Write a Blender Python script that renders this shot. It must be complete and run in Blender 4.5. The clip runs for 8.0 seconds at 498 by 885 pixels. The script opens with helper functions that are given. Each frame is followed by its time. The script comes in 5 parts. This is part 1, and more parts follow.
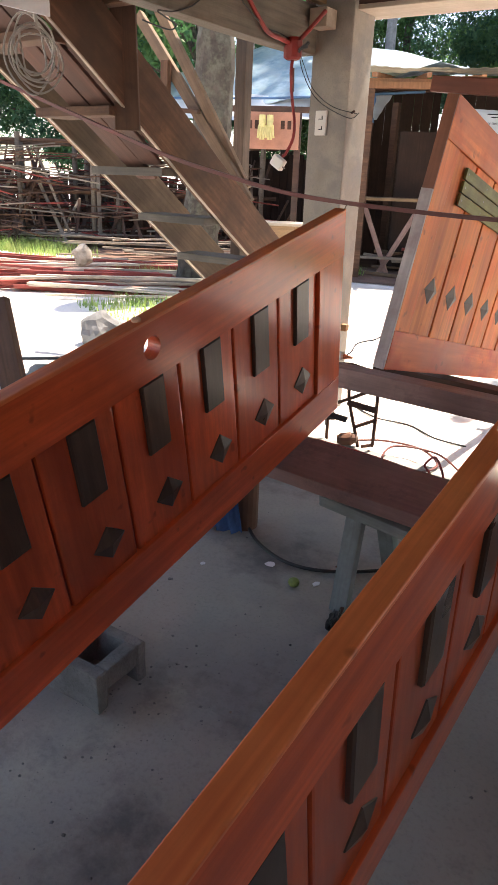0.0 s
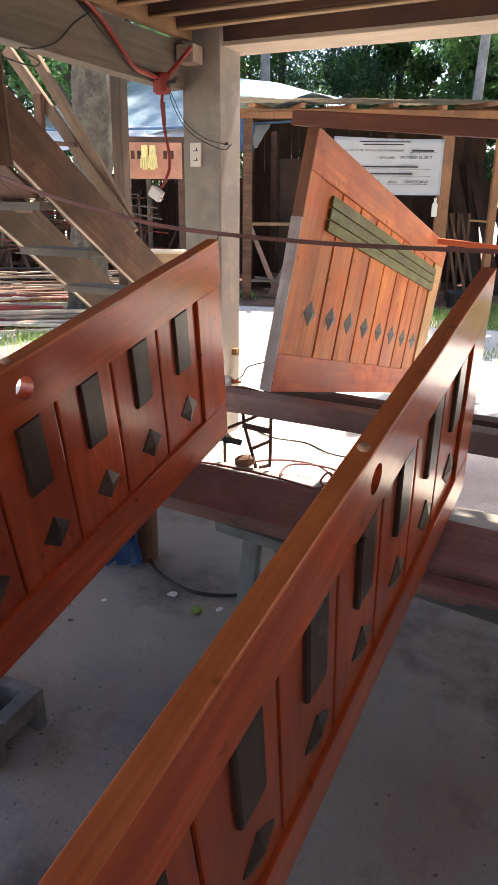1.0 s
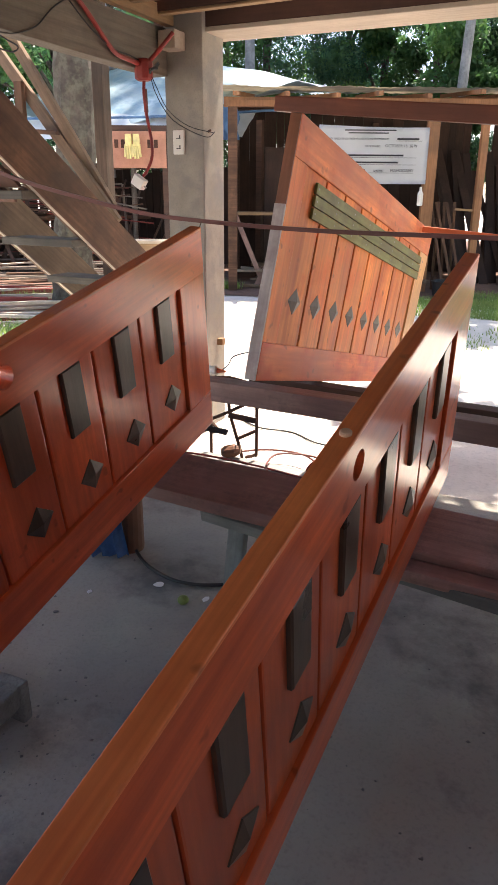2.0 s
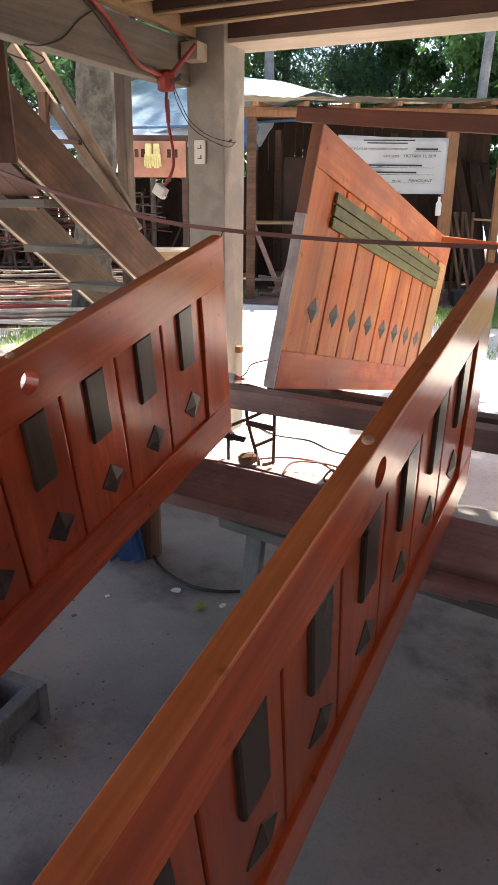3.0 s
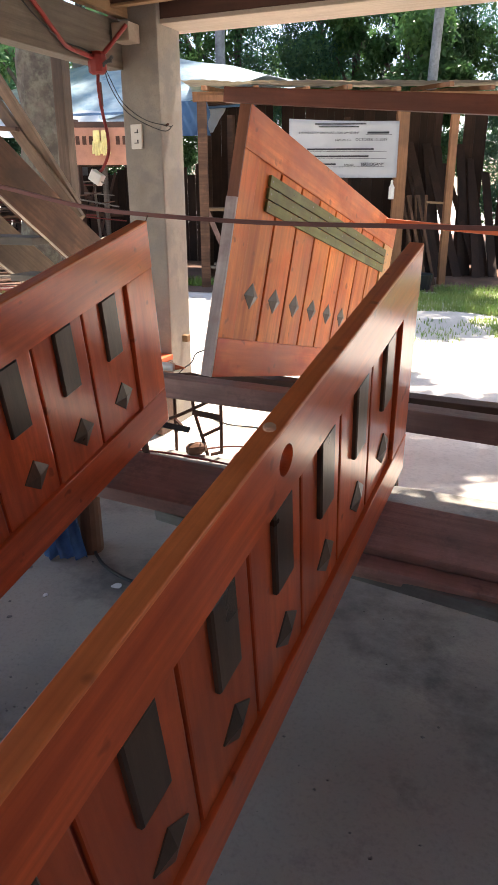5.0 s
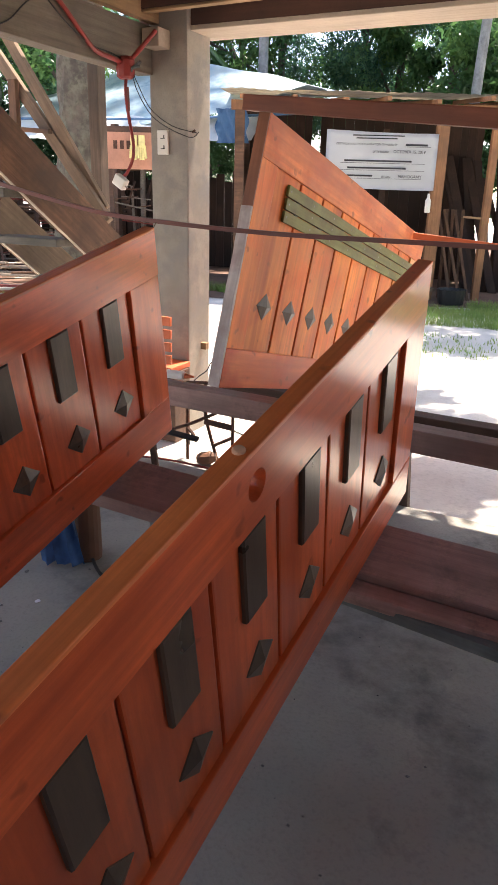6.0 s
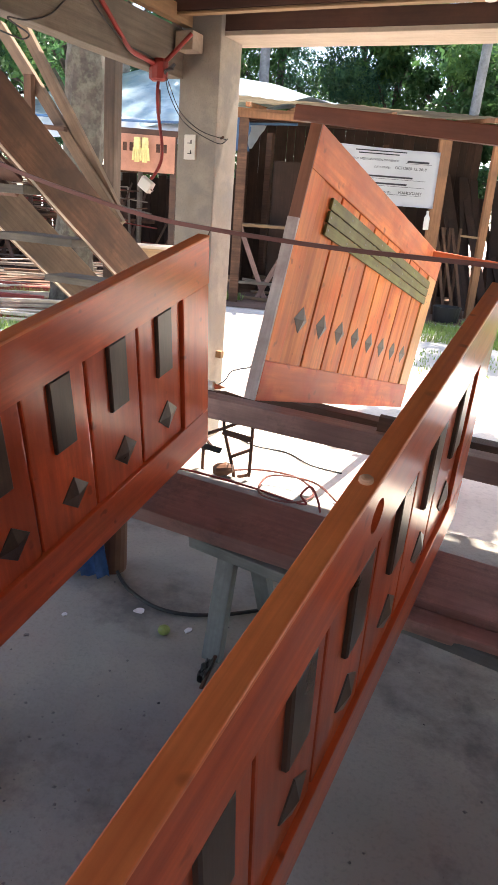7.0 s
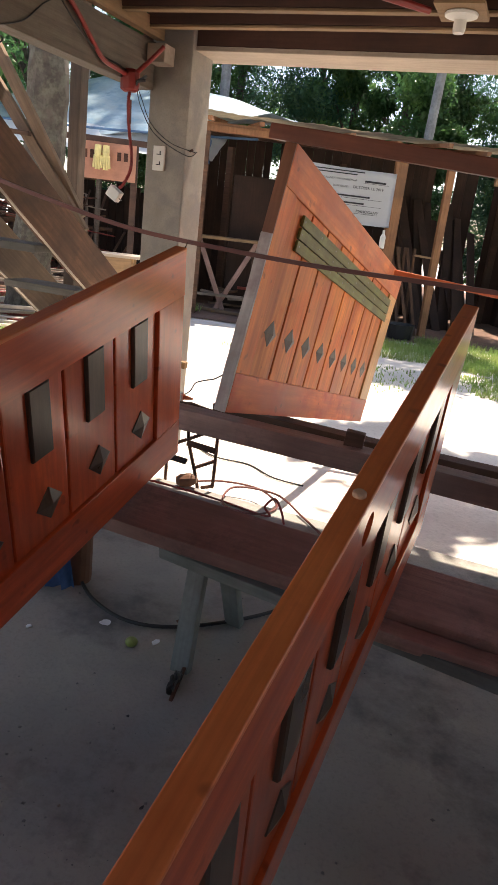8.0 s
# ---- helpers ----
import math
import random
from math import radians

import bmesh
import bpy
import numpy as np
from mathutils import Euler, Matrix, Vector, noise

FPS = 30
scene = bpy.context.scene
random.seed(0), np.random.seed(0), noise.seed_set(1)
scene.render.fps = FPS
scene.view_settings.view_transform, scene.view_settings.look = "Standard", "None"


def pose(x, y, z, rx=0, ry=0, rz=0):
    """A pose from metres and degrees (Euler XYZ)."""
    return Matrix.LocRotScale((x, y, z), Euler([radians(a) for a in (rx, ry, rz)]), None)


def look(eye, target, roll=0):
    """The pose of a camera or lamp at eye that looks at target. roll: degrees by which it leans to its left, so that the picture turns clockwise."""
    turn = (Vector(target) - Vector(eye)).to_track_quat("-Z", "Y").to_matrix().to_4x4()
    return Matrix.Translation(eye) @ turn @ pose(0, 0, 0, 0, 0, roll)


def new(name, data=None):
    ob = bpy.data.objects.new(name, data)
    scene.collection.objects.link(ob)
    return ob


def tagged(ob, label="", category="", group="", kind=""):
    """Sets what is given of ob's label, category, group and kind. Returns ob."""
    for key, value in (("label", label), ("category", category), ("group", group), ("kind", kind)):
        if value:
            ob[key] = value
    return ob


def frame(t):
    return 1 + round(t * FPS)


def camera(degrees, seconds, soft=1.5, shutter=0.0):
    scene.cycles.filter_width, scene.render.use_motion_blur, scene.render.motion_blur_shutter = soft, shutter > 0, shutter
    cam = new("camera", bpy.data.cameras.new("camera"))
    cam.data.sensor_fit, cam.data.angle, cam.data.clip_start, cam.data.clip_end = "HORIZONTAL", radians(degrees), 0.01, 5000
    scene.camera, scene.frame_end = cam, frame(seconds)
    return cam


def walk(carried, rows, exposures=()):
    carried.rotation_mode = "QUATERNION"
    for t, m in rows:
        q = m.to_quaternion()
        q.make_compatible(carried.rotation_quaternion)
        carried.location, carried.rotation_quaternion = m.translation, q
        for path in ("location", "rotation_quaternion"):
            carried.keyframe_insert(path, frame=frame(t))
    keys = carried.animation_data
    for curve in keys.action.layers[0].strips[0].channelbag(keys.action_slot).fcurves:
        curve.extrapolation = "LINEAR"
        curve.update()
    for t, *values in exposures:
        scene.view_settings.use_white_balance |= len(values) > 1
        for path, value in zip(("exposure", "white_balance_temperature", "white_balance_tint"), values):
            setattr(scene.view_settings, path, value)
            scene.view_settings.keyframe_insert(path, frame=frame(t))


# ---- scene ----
cam = camera(40.2, 8.0)
PATH = [
    (0, (-0.0342, -0.0016, 1.2795), (-1.0911, 1.5305, 0.5478), 2.15),
    (0.5, (-0.029, 0.0037, 1.2871), (-1.0506, 1.5688, 0.5751), 2.52),
    (0.8, (0.005, 0.019, 1.2869), (-0.904, 1.6823, 0.6491), 0.54),
    (1, (0.0245, 0.0215, 1.2988), (-0.8204, 1.7091, 0.6371), 0.56),
    (1.2, (0.0274, 0.0243, 1.2979), (-0.8066, 1.7096, 0.6167), 0.53),
    (2.5, (0.0338, 0.033, 1.2861), (-0.7665, 1.7329, 0.6006), 0.36),
    (3, (0.0245, 0.0165, 1.2895), (-0.828, 1.6996, 0.626), 0.6),
    (3.5, (0.0128, 0.0124, 1.2895), (-0.8293, 1.6956, 0.613), 1.72),
    (4, (0.0182, 0.0082, 1.2901), (-0.8091, 1.6913, 0.5952), 1.45),
    (4.5, (0.04, 0.0212, 1.2829), (-0.7326, 1.7376, 0.6069), 0.32),
    (4.8, (0.0703, 0.066, 1.2716), (-0.6406, 1.7961, 0.5637), 1.01),
    (5, (0.1053, 0.0995, 1.2769), (-0.6604, 1.8117, 0.5825), -0.39),
    (5.2, (0.1395, 0.143, 1.2795), (-0.6607, 1.845, 0.5985), -0.75),
    (6.3, (0.162, 0.1905, 1.285), (-0.676, 1.872, 0.606), 2.2),
    (6.5, (0.1119, 0.1703, 1.291), (-0.7034, 1.8682, 0.6184), 2.18),
    (6.7, (0.0428, 0.1586, 1.2824), (-0.8028, 1.8646, 0.6703), 2.29),
    (7, (-0.0539, 0.1466, 1.2807), (-0.8397, 1.8655, 0.6265), 4.44),
    (7.2, (-0.0922, 0.138, 1.2747), (-0.8301, 1.8736, 0.6092), 6.46),
    (7.5, (-0.1112, 0.1244, 1.2763), (-0.7697, 1.9003, 0.634), 7.5),
    (8, (-0.1075, 0.1086, 1.2824), (-0.7699, 1.8942, 0.672), 6.8),
]
walk(cam, [(t, look(eye, target, roll)) for t, eye, target, roll in PATH], [(t, e, 7150 if t < 7.5 else 7400, 17) for t, e in ((0, 1.45), (1, 1.43), (3.5, 1.40), (5, 1.37), (6.5, 1.70), (7.0, 1.78), (7.5, 0.98), (8, 0.96))])

# ---- light ----
SUN_EL, SUN_AZ = 67.0, 12.0      # height over the horizon; turn from +y towards +x
world = bpy.data.worlds.new("sky")
scene.world = world
world.use_nodes = True
wn = world.node_tree
sky = wn.nodes.new("ShaderNodeTexSky")
sky.sky_type = "NISHITA"
sky.sun_disc = False
sky.sun_elevation = radians(SUN_EL)
sky.sun_rotation = radians(SUN_AZ)
wn.nodes["Background"].inputs["Strength"].default_value = 0.15
wn.links.new(sky.outputs[0], wn.nodes["Background"].inputs["Color"])
sun_data = bpy.data.lights.new("sun", "SUN")
sun_data.energy, sun_data.angle, sun_data.color = 5.0, radians(0.55), (1.0, 0.95, 0.86)
sun = new("sun", sun_data)
sx, sy, sz = math.sin(radians(SUN_AZ)), math.cos(radians(SUN_AZ)), math.tan(radians(SUN_EL))
sun.matrix_world = look((sx * 20, sy * 20, sz * 20), (0, 0, 0))


# ---- materials ----
def material(name, base, rough=0.6, metal=0.0, grain=0.0, grain_scale=(60, 60, 4), blotch=0.25, blotch_scale=3.0,
             fine=0.15, fine_scale=60.0, bump=0.15, coat=0.0, vary=0.0, second=None, specular=0.5, stain=0.0, stain_scale=1.2,
             stain_colour=(0.05, 0.045, 0.04), streak=0.0, streak_colour=None, knots=0.0):
    """A surface with large blotches, fine speckle, optional long grain along local z or x, bump and stains."""
    m = bpy.data.materials.new(name)
    m.use_nodes = True
    nt = m.node_tree
    N, Lk = nt.nodes.new, nt.links.new
    b = nt.nodes["Principled BSDF"]
    b.inputs["Roughness"].default_value = rough
    b.inputs["Metallic"].default_value = metal
    b.inputs["Coat Weight"].default_value = coat
    b.inputs["Coat Roughness"].default_value = 0.15
    b.inputs["Specular IOR Level"].default_value = specular
    tc = N("ShaderNodeTexCoord")
    info = N("ShaderNodeObjectInfo")
    shift = N("ShaderNodeVectorMath"); shift.operation = "MULTIPLY_ADD"
    comb = N("ShaderNodeCombineXYZ")
    for i in range(3):
        Lk(info.outputs["Random"], comb.inputs[i])
    shift.inputs[1].default_value = (13.0, 7.0, 5.0)
    Lk(comb.outputs[0], shift.inputs[0])
    Lk(tc.outputs["Object"], shift.inputs[2])

    def tex(scale, detail=4.0, rough_=0.6, mapping=None):
        n = N("ShaderNodeTexNoise")
        n.inputs["Scale"].default_value = scale
        n.inputs["Detail"].default_value = detail
        n.inputs["Roughness"].default_value = rough_
        src = shift.outputs[0]
        if mapping:
            mp = N("ShaderNodeMapping")
            mp.inputs["Scale"].default_value = mapping
            Lk(src, mp.inputs["Vector"])
            src = mp.outputs[0]
        Lk(src, n.inputs["Vector"])
        return n.outputs["Fac"]

    def mix(fac, a, bb, mode="MIX"):
        x = N("ShaderNodeMix"); x.data_type = "RGBA"; x.blend_type = mode
        for s, v in ((0, fac), (6, a), (7, bb)):
            if hasattr(v, "is_output"):
                Lk(v, x.inputs[s])
            else:
                x.inputs[s].default_value = v
        return x.outputs[2]

    def ramp(src, lo, hi, a=0.0, c=1.0):
        r = N("ShaderNodeMapRange")
        r.inputs[1].default_value, r.inputs[2].default_value = lo, hi
        r.inputs[3].default_value, r.inputs[4].default_value = a, c
        Lk(src, r.inputs[0])
        return r.outputs[0]

    col4 = (*base, 1)
    dark = tuple(c * (1 - blotch) for c in base)
    lite = tuple(min(1, c * (1 + blotch)) for c in base)
    big = tex(blotch_scale)
    col = mix(ramp(big, 0.35, 0.65), (*dark, 1), (*lite, 1))
    height = None
    if second:
        col = mix(ramp(tex(blotch_scale * 1.7, 5), 0.45, 0.62), col, (*second, 1))
    if grain:
        g = tex(1.0, 6.0, 0.65, grain_scale)
        col = mix(ramp(g, 0.3, 0.7, 0, grain), col, tuple(c * 0.35 for c in base) + (1,))
        height = g
        if streak:
            w = tex(1.0, 3.0, 0.55, tuple(c * 0.22 if c > 10 else c * 0.3 for c in grain_scale))
            col = mix(ramp(w, 0.42, 0.66, 0, streak), col, (*(streak_colour or tuple(c * 0.4 for c in base)), 1))
    sp = tex(fine_scale, 3.0)
    col = mix(ramp(sp, 0.5, 0.72, 0, fine), col, tuple(c * 0.45 for c in base) + (1,))
    if knots:
        col = mix(ramp(tex(17.0, 2.0, 0.4), 0.685, 0.74, 0, knots), col, tuple(c * 0.25 for c in base) + (1,))
    if stain:
        s = tex(stain_scale, 6.0, 0.7)
        col = mix(ramp(s, 0.52, 0.68, 0, stain), col, (*stain_colour, 1))
    if vary:
        hs = N("ShaderNodeHueSaturation")
        Lk(ramp(info.outputs["Random"], 0, 1, 1 - vary, 1 + vary), hs.inputs["Value"])
        Lk(col, hs.inputs["Color"])
        col = hs.outputs[0]
    Lk(col, b.inputs["Base Color"])
    Lk(ramp(big, 0.3, 0.7, max(0.02, rough - 0.08), min(1, rough + 0.1)), b.inputs["Roughness"])
    if bump:
        bp = N("ShaderNodeBump")
        bp.inputs["Strength"].default_value = bump
        bp.inputs["Distance"].default_value = 0.01
        Lk(height or sp, bp.inputs["Height"])
        Lk(bp.outputs[0], b.inputs["Normal"])
    return m


VARNISH = material("varnished_mahogany", (0.80, 0.135, 0.040), 0.42, grain=0.45, grain_scale=(3.5, 55, 55), blotch=0.22, bump=0.03, coat=0.8, specular=0.12, vary=0.08, fine=0.12, streak=0.5, streak_colour=(0.34, 0.04, 0.010), knots=0.6)
VARNISH_V = material("varnished_plank", (0.80, 0.140, 0.043), 0.40, grain=0.5, grain_scale=(45, 3.5, 45), blotch=0.22, bump=0.03, coat=0.8, specular=0.12, vary=0.12, fine=0.12, streak=0.55, streak_colour=(0.36, 0.042, 0.011), knots=0.6)
ORANGE = material("orange_varnish_edge", (0.98, 0.215, 0.058), 0.45, grain=0.32, grain_scale=(3.0, 130, 130), blotch=0.25, blotch_scale=4.0, bump=0.05, coat=0.25, specular=0.4, vary=0.05, fine=0.12, streak=0.6, streak_colour=(0.46, 0.06, 0.012), knots=0.6)
HONEY = material("honey_plank", (0.92, 0.25, 0.055), 0.52, grain=0.55, grain_scale=(45, 3.0, 45), blotch=0.25, bump=0.05, coat=0.0, specular=0.35, vary=0.15, fine=0.1, second=(0.82, 0.17, 0.03), streak=0.85, streak_colour=(0.36, 0.06, 0.012), knots=0.6)
HONEY_H = material("honey_rail", (0.98, 0.17, 0.04), 0.52, grain=0.5, grain_scale=(3, 45, 45), blotch=0.28, bump=0.05, coat=0.0, specular=0.5, vary=0.1, fine=0.1, second=(0.68, 0.06, 0.012), streak=0.6, streak_colour=(0.36, 0.05, 0.012), knots=0.6)
INLAY = material("dark_inlay", (0.105, 0.066, 0.043), 0.33, grain=0.6, grain_scale=(60, 5, 60), blotch=0.3, bump=0.04, coat=0.15, specular=0.4, vary=0.25)
GREENISH = material("green_slat", (0.175, 0.15, 0.048), 0.5, grain=0.5, grain_scale=(3, 60, 60), blotch=0.3, bump=0.05, coat=0.0, specular=0.25, vary=0.15, second=(0.22, 0.225, 0.070))
REDPRIME = material("red_primed_timber", (0.43, 0.25, 0.21), 0.5, grain=0.55, grain_scale=(3, 50, 50), blotch=0.35, bump=0.2, second=(0.29, 0.165, 0.14), vary=0.1, stain=0.55, stain_scale=6.0, streak=0.4)
DARKTIMBER = material("old_dark_timber", (0.11, 0.055, 0.035), 0.7, grain=0.6, grain_scale=(3, 50, 50), blotch=0.4, bump=0.3, vary=0.15, stain=0.4)
GREYWOOD = material("weathered_grey_wood", (0.27, 0.215, 0.165), 0.85, grain=0.6, grain_scale=(3, 60, 60), blotch=0.3, bump=0.3, vary=0.2, stain=0.3)
PAINTED = material("worn_blue_grey_wood", (0.21, 0.235, 0.225), 0.75, grain=0.4, grain_scale=(3, 50, 50), blotch=0.35, bump=0.25, vary=0.12, stain=0.5)
LUMBER = material("sawn_lumber", (0.34, 0.21, 0.11), 0.8, grain=0.55, grain_scale=(2.5, 50, 50), blotch=0.25, bump=0.25, vary=0.18, stain=0.3, stain_colour=(0.15, 0.1, 0.06))
STAIRWOOD = material("stair_wood", (0.165, 0.084, 0.048), 0.85, grain=0.7, grain_scale=(2.5, 45, 45), blotch=0.5, bump=0.4, vary=0.15, stain=0.6, stain_scale=4.0, stain_colour=(0.05, 0.03, 0.02), streak=0.6)
BEAMGREY = material("sawn_beam", (0.18, 0.158, 0.128), 0.88, grain=0.6, grain_scale=(2.0, 45, 45), blotch=0.35, bump=0.4, vary=0.1, stain=0.5, stain_scale=3.0, stain_colour=(0.11, 0.085, 0.06), streak=0.4)
PALELUMBER = material("pale_new_lumber", (0.48, 0.40, 0.315), 0.75, grain=0.35, grain_scale=(2.0, 45, 45), blotch=0.15, bump=0.12, vary=0.08, stain=0.2, stain_colour=(0.3, 0.2, 0.12))
DARKJOIST = material("dark_joist", (0.10, 0.045, 0.03), 0.8, grain=0.5, grain_scale=(2, 40, 40), blotch=0.3, bump=0.2, vary=0.2)
CONCRETE = material("concrete_floor", (0.345, 0.325, 0.28), 0.7, blotch=0.16, blotch_scale=1.0, fine=0.25, fine_scale=90, bump=0.15, stain=0.8, stain_scale=2.6, stain_colour=(0.125, 0.117, 0.115), second=(0.27, 0.255, 0.235))
POSTCONC = material("concrete_post", (0.33, 0.30, 0.255), 0.9, blotch=0.15, blotch_scale=5, fine=0.3, fine_scale=150, bump=0.06, stain=0.3, stain_scale=4, stain_colour=(0.22, 0.18, 0.14), second=(0.27, 0.255, 0.235))
BLOCKCONC = material("rough_concrete_block", (0.19, 0.185, 0.175), 0.95, blotch=0.25, blotch_scale=12, fine=0.45, fine_scale=140, bump=0.6)
DIRT = material("pale_dirt", (0.78, 0.73, 0.66), 0.95, blotch=0.12, blotch_scale=0.7, fine=0.25, fine_scale=40, bump=0.3, stain=0.3, stain_scale=0.9, stain_colour=(0.36, 0.29, 0.22))
SOIL = material("brown_soil", (0.20, 0.115, 0.082), 0.95, blotch=0.3, blotch_scale=1.5, fine=0.4, fine_scale=30, bump=0.4, stain=0.4, stain_colour=(0.08, 0.05, 0.035))
GRASS = material("grass_blades", (0.28, 0.42, 0.12), 0.6, blotch=0.35, blotch_scale=2.0, fine=0.1, bump=0, second=(0.38, 0.45, 0.15))
LEAF = material("leaf_green", (0.072, 0.18, 0.07), 0.19, blotch=0.5, blotch_scale=0.9, fine=0.2, fine_scale=6, bump=0, second=(0.11, 0.23, 0.07))
LEAF2 = material("leaf_blue_green", (0.06, 0.17, 0.105), 0.18, blotch=0.45, blotch_scale=0.8, fine=0.2, fine_scale=6, bump=0, second=(0.085, 0.19, 0.085))
BARK = material("pale_palm_bark", (0.30, 0.31, 0.32), 0.9, blotch=0.25, blotch_scale=4, fine=0.3, fine_scale=25, bump=0.5, stain=0.4, stain_scale=5)
BARK2 = material("dark_bark", (0.07, 0.058, 0.048), 0.95, blotch=0.4, blotch_scale=6, fine=0.4, fine_scale=30, bump=0.7, second=(0.105, 0.105, 0.08))
TARP = material("pale_blue_tarp", (0.40, 0.52, 0.58), 0.45, blotch=0.2, blotch_scale=2.5, fine=0.15, fine_scale=5, bump=0.6, second=(0.24, 0.38, 0.48))
WHITETARP = material("white_tarp", (0.68, 0.72, 0.74), 0.5, blotch=0.12, blotch_scale=3, fine=0.08, fine_scale=6, bump=0.4)
BLUETARP = material("blue_tarp", (0.05, 0.14, 0.28), 0.5, blotch=0.2, blotch_scale=3, fine=0.05, bump=0.1)
ROOFTIN = material("weathered_roofing", (0.42, 0.38, 0.30), 0.7, blotch=0.25, blotch_scale=2, fine=0.2, bump=0.1, stain=0.4, stain_colour=(0.25, 0.14, 0.07))
# near-black base: the shade of covered interiors is put into the board colour
SHEDDARK = material("shade_dark_boards", (0.045, 0.024, 0.017), 0.9, grain=0.5, grain_scale=(40, 40, 2), blotch=0.4, bump=0.2, vary=0.25)
PAPER = material("white_banner", (0.78, 0.79, 0.80), 0.55, blotch=0.04, blotch_scale=2, fine=0.02, bump=0.03)
INK = material("black_print", (0.03, 0.03, 0.035), 0.6, blotch=0.05, fine=0, bump=0)
SIGNRED = material("salmon_board", (0.50, 0.24, 0.16), 0.8, blotch=0.15, blotch_scale=4, fine=0.15, bump=0.1)
REDPLASTIC = material("red_conduit", (0.24, 0.02, 0.015), 0.45, blotch=0.15, blotch_scale=8, fine=0.1, bump=0.05)
BLACKRUBBER = material("black_rubber", (0.015, 0.015, 0.016), 0.5, blotch=0.2, fine=0.1, bump=0.05)
WHITEPLASTIC = material("white_plastic", (0.72, 0.70, 0.64), 0.4, blotch=0.05, fine=0.05, bump=0)
YELLOW = material("pale_yellow_cloth", (0.75, 0.66, 0.30), 0.85, blotch=0.15, blotch_scale=15, fine=0.1, bump=0.2)
BLUECLOTH = material("blue_cloth", (0.06, 0.14, 0.30), 0.9, blotch=0.3, blotch_scale=12, fine=0.1, fine_scale=200, bump=0.2)
CLAYPOT = material("brown_drum", (0.17, 0.075, 0.04), 0.6, blotch=0.2, blotch_scale=8, fine=0.1, bump=0.1)
RUST = material("rusty_steel", (0.10, 0.05, 0.035), 0.75, metal=0.5, blotch=0.4, blotch_scale=20, fine=0.3, bump=0.3)
WIRE = material("white_cable", (0.36, 0.33, 0.29), 0.5, blotch=0.1, fine=0.05, bump=0)
MAROON = material("maroon_batten", (0.17, 0.05, 0.04), 0.55, grain=0.4, grain_scale=(3, 60, 60), blotch=0.2, bump=0.1)
ORANGEPIPE = material("orange_batten", (0.62, 0.14, 0.05), 0.5, blotch=0.15, fine=0.1, bump=0.05)
LIME = material("green_lime", (0.24, 0.30, 0.08), 0.45, blotch=0.2, blotch_scale=40, fine=0.1, bump=0.05)
REDSLAB = material("red_offcut", (0.30, 0.06, 0.045), 0.8, grain=0.5, grain_scale=(3, 40, 40), blotch=0.3, bump=0.2, vary=0.3)
PALESLAB = material("pale_offcut", (0.66, 0.55, 0.43), 0.85, grain=0.5, grain_scale=(3, 40, 40), blotch=0.3, bump=0.2, vary=0.25)
STONE = material("pale_rock", (0.20, 0.20, 0.195), 0.9, blotch=0.3, blotch_scale=5, fine=0.3, fine_scale=40, bump=0.5)
WALLPLAIN = material("plain_wall", (0.11, 0.088, 0.07), 0.9, blotch=0.15, fine=0.15, bump=0.1)
ENDGRAIN = material("bare_end_edge", (0.60, 0.53, 0.49), 0.75, grain=0.4, grain_scale=(50, 3, 50), blotch=0.2, bump=0.15, second=(0.46, 0.34, 0.32), stain=0.6, stain_scale=5.0, stain_colour=(0.36, 0.25, 0.21))
HEADRED = material("red_brown_head", (0.175, 0.047, 0.024), 0.5, grain=0.5, grain_scale=(3, 45, 45), blotch=0.25, bump=0.1, specular=0.25, streak=0.5)
LUMBER_V = material("sawn_lumber_upright", (0.31, 0.145, 0.068), 0.8, grain=0.55, grain_scale=(50, 50, 2.5), blotch=0.25, bump=0.25, vary=0.18, stain=0.3, stain_colour=(0.15, 0.1, 0.06))
BRACEWOOD = material("sawn_brace_wood", (0.24, 0.155, 0.095), 0.8, grain=0.6, grain_scale=(2.5, 50, 50), blotch=0.3, bump=0.25, vary=0.15, stain=0.4, stain_colour=(0.12, 0.08, 0.05))
HONEY_U = material("honey_upper_stile", (0.88, 0.22, 0.052), 0.52, grain=0.55, grain_scale=(3, 45, 45), blotch=0.25, bump=0.05, coat=0.0, specular=0.5, fine=0.12, second=(0.66, 0.12, 0.018), streak=0.65, streak_colour=(0.36, 0.06, 0.012), knots=0.6)
# lighter honey with the far rail's sun sheen put into the base colour
HONEYLIT = material("sunlit_honey_rail", (0.84, 0.42, 0.15), 0.5, grain=0.5, grain_scale=(45, 3.0, 45), blotch=0.2, bump=0.05, fine=0.1, streak=0.5, streak_colour=(0.45, 0.14, 0.04))
POSTWOOD = material("dark_post_wood", (0.115, 0.078, 0.056), 0.85, grain=0.6, grain_scale=(2.5, 50, 50), blotch=0.35, bump=0.3, stain=0.4)
GREYTREAD = material("worn_grey_tread", (0.135, 0.118, 0.095), 0.8, grain=0.5, grain_scale=(3, 50, 50), blotch=0.35, bump=0.25, vary=0.12, stain=0.4)
ENDBROWN = material("brown_end_edge", (0.34, 0.125, 0.065), 0.55, grain=0.5, grain_scale=(50, 3, 50), blotch=0.25, bump=0.1, streak=0.4)
PEACH = material("peach_plug", (0.66, 0.36, 0.22), 0.6, blotch=0.15, blotch_scale=20, fine=0.1, bump=0.05)
GROOVE = material("dark_red_groove", (0.36, 0.04, 0.012), 0.5, blotch=0.2, bump=0.05, grain=0.3)
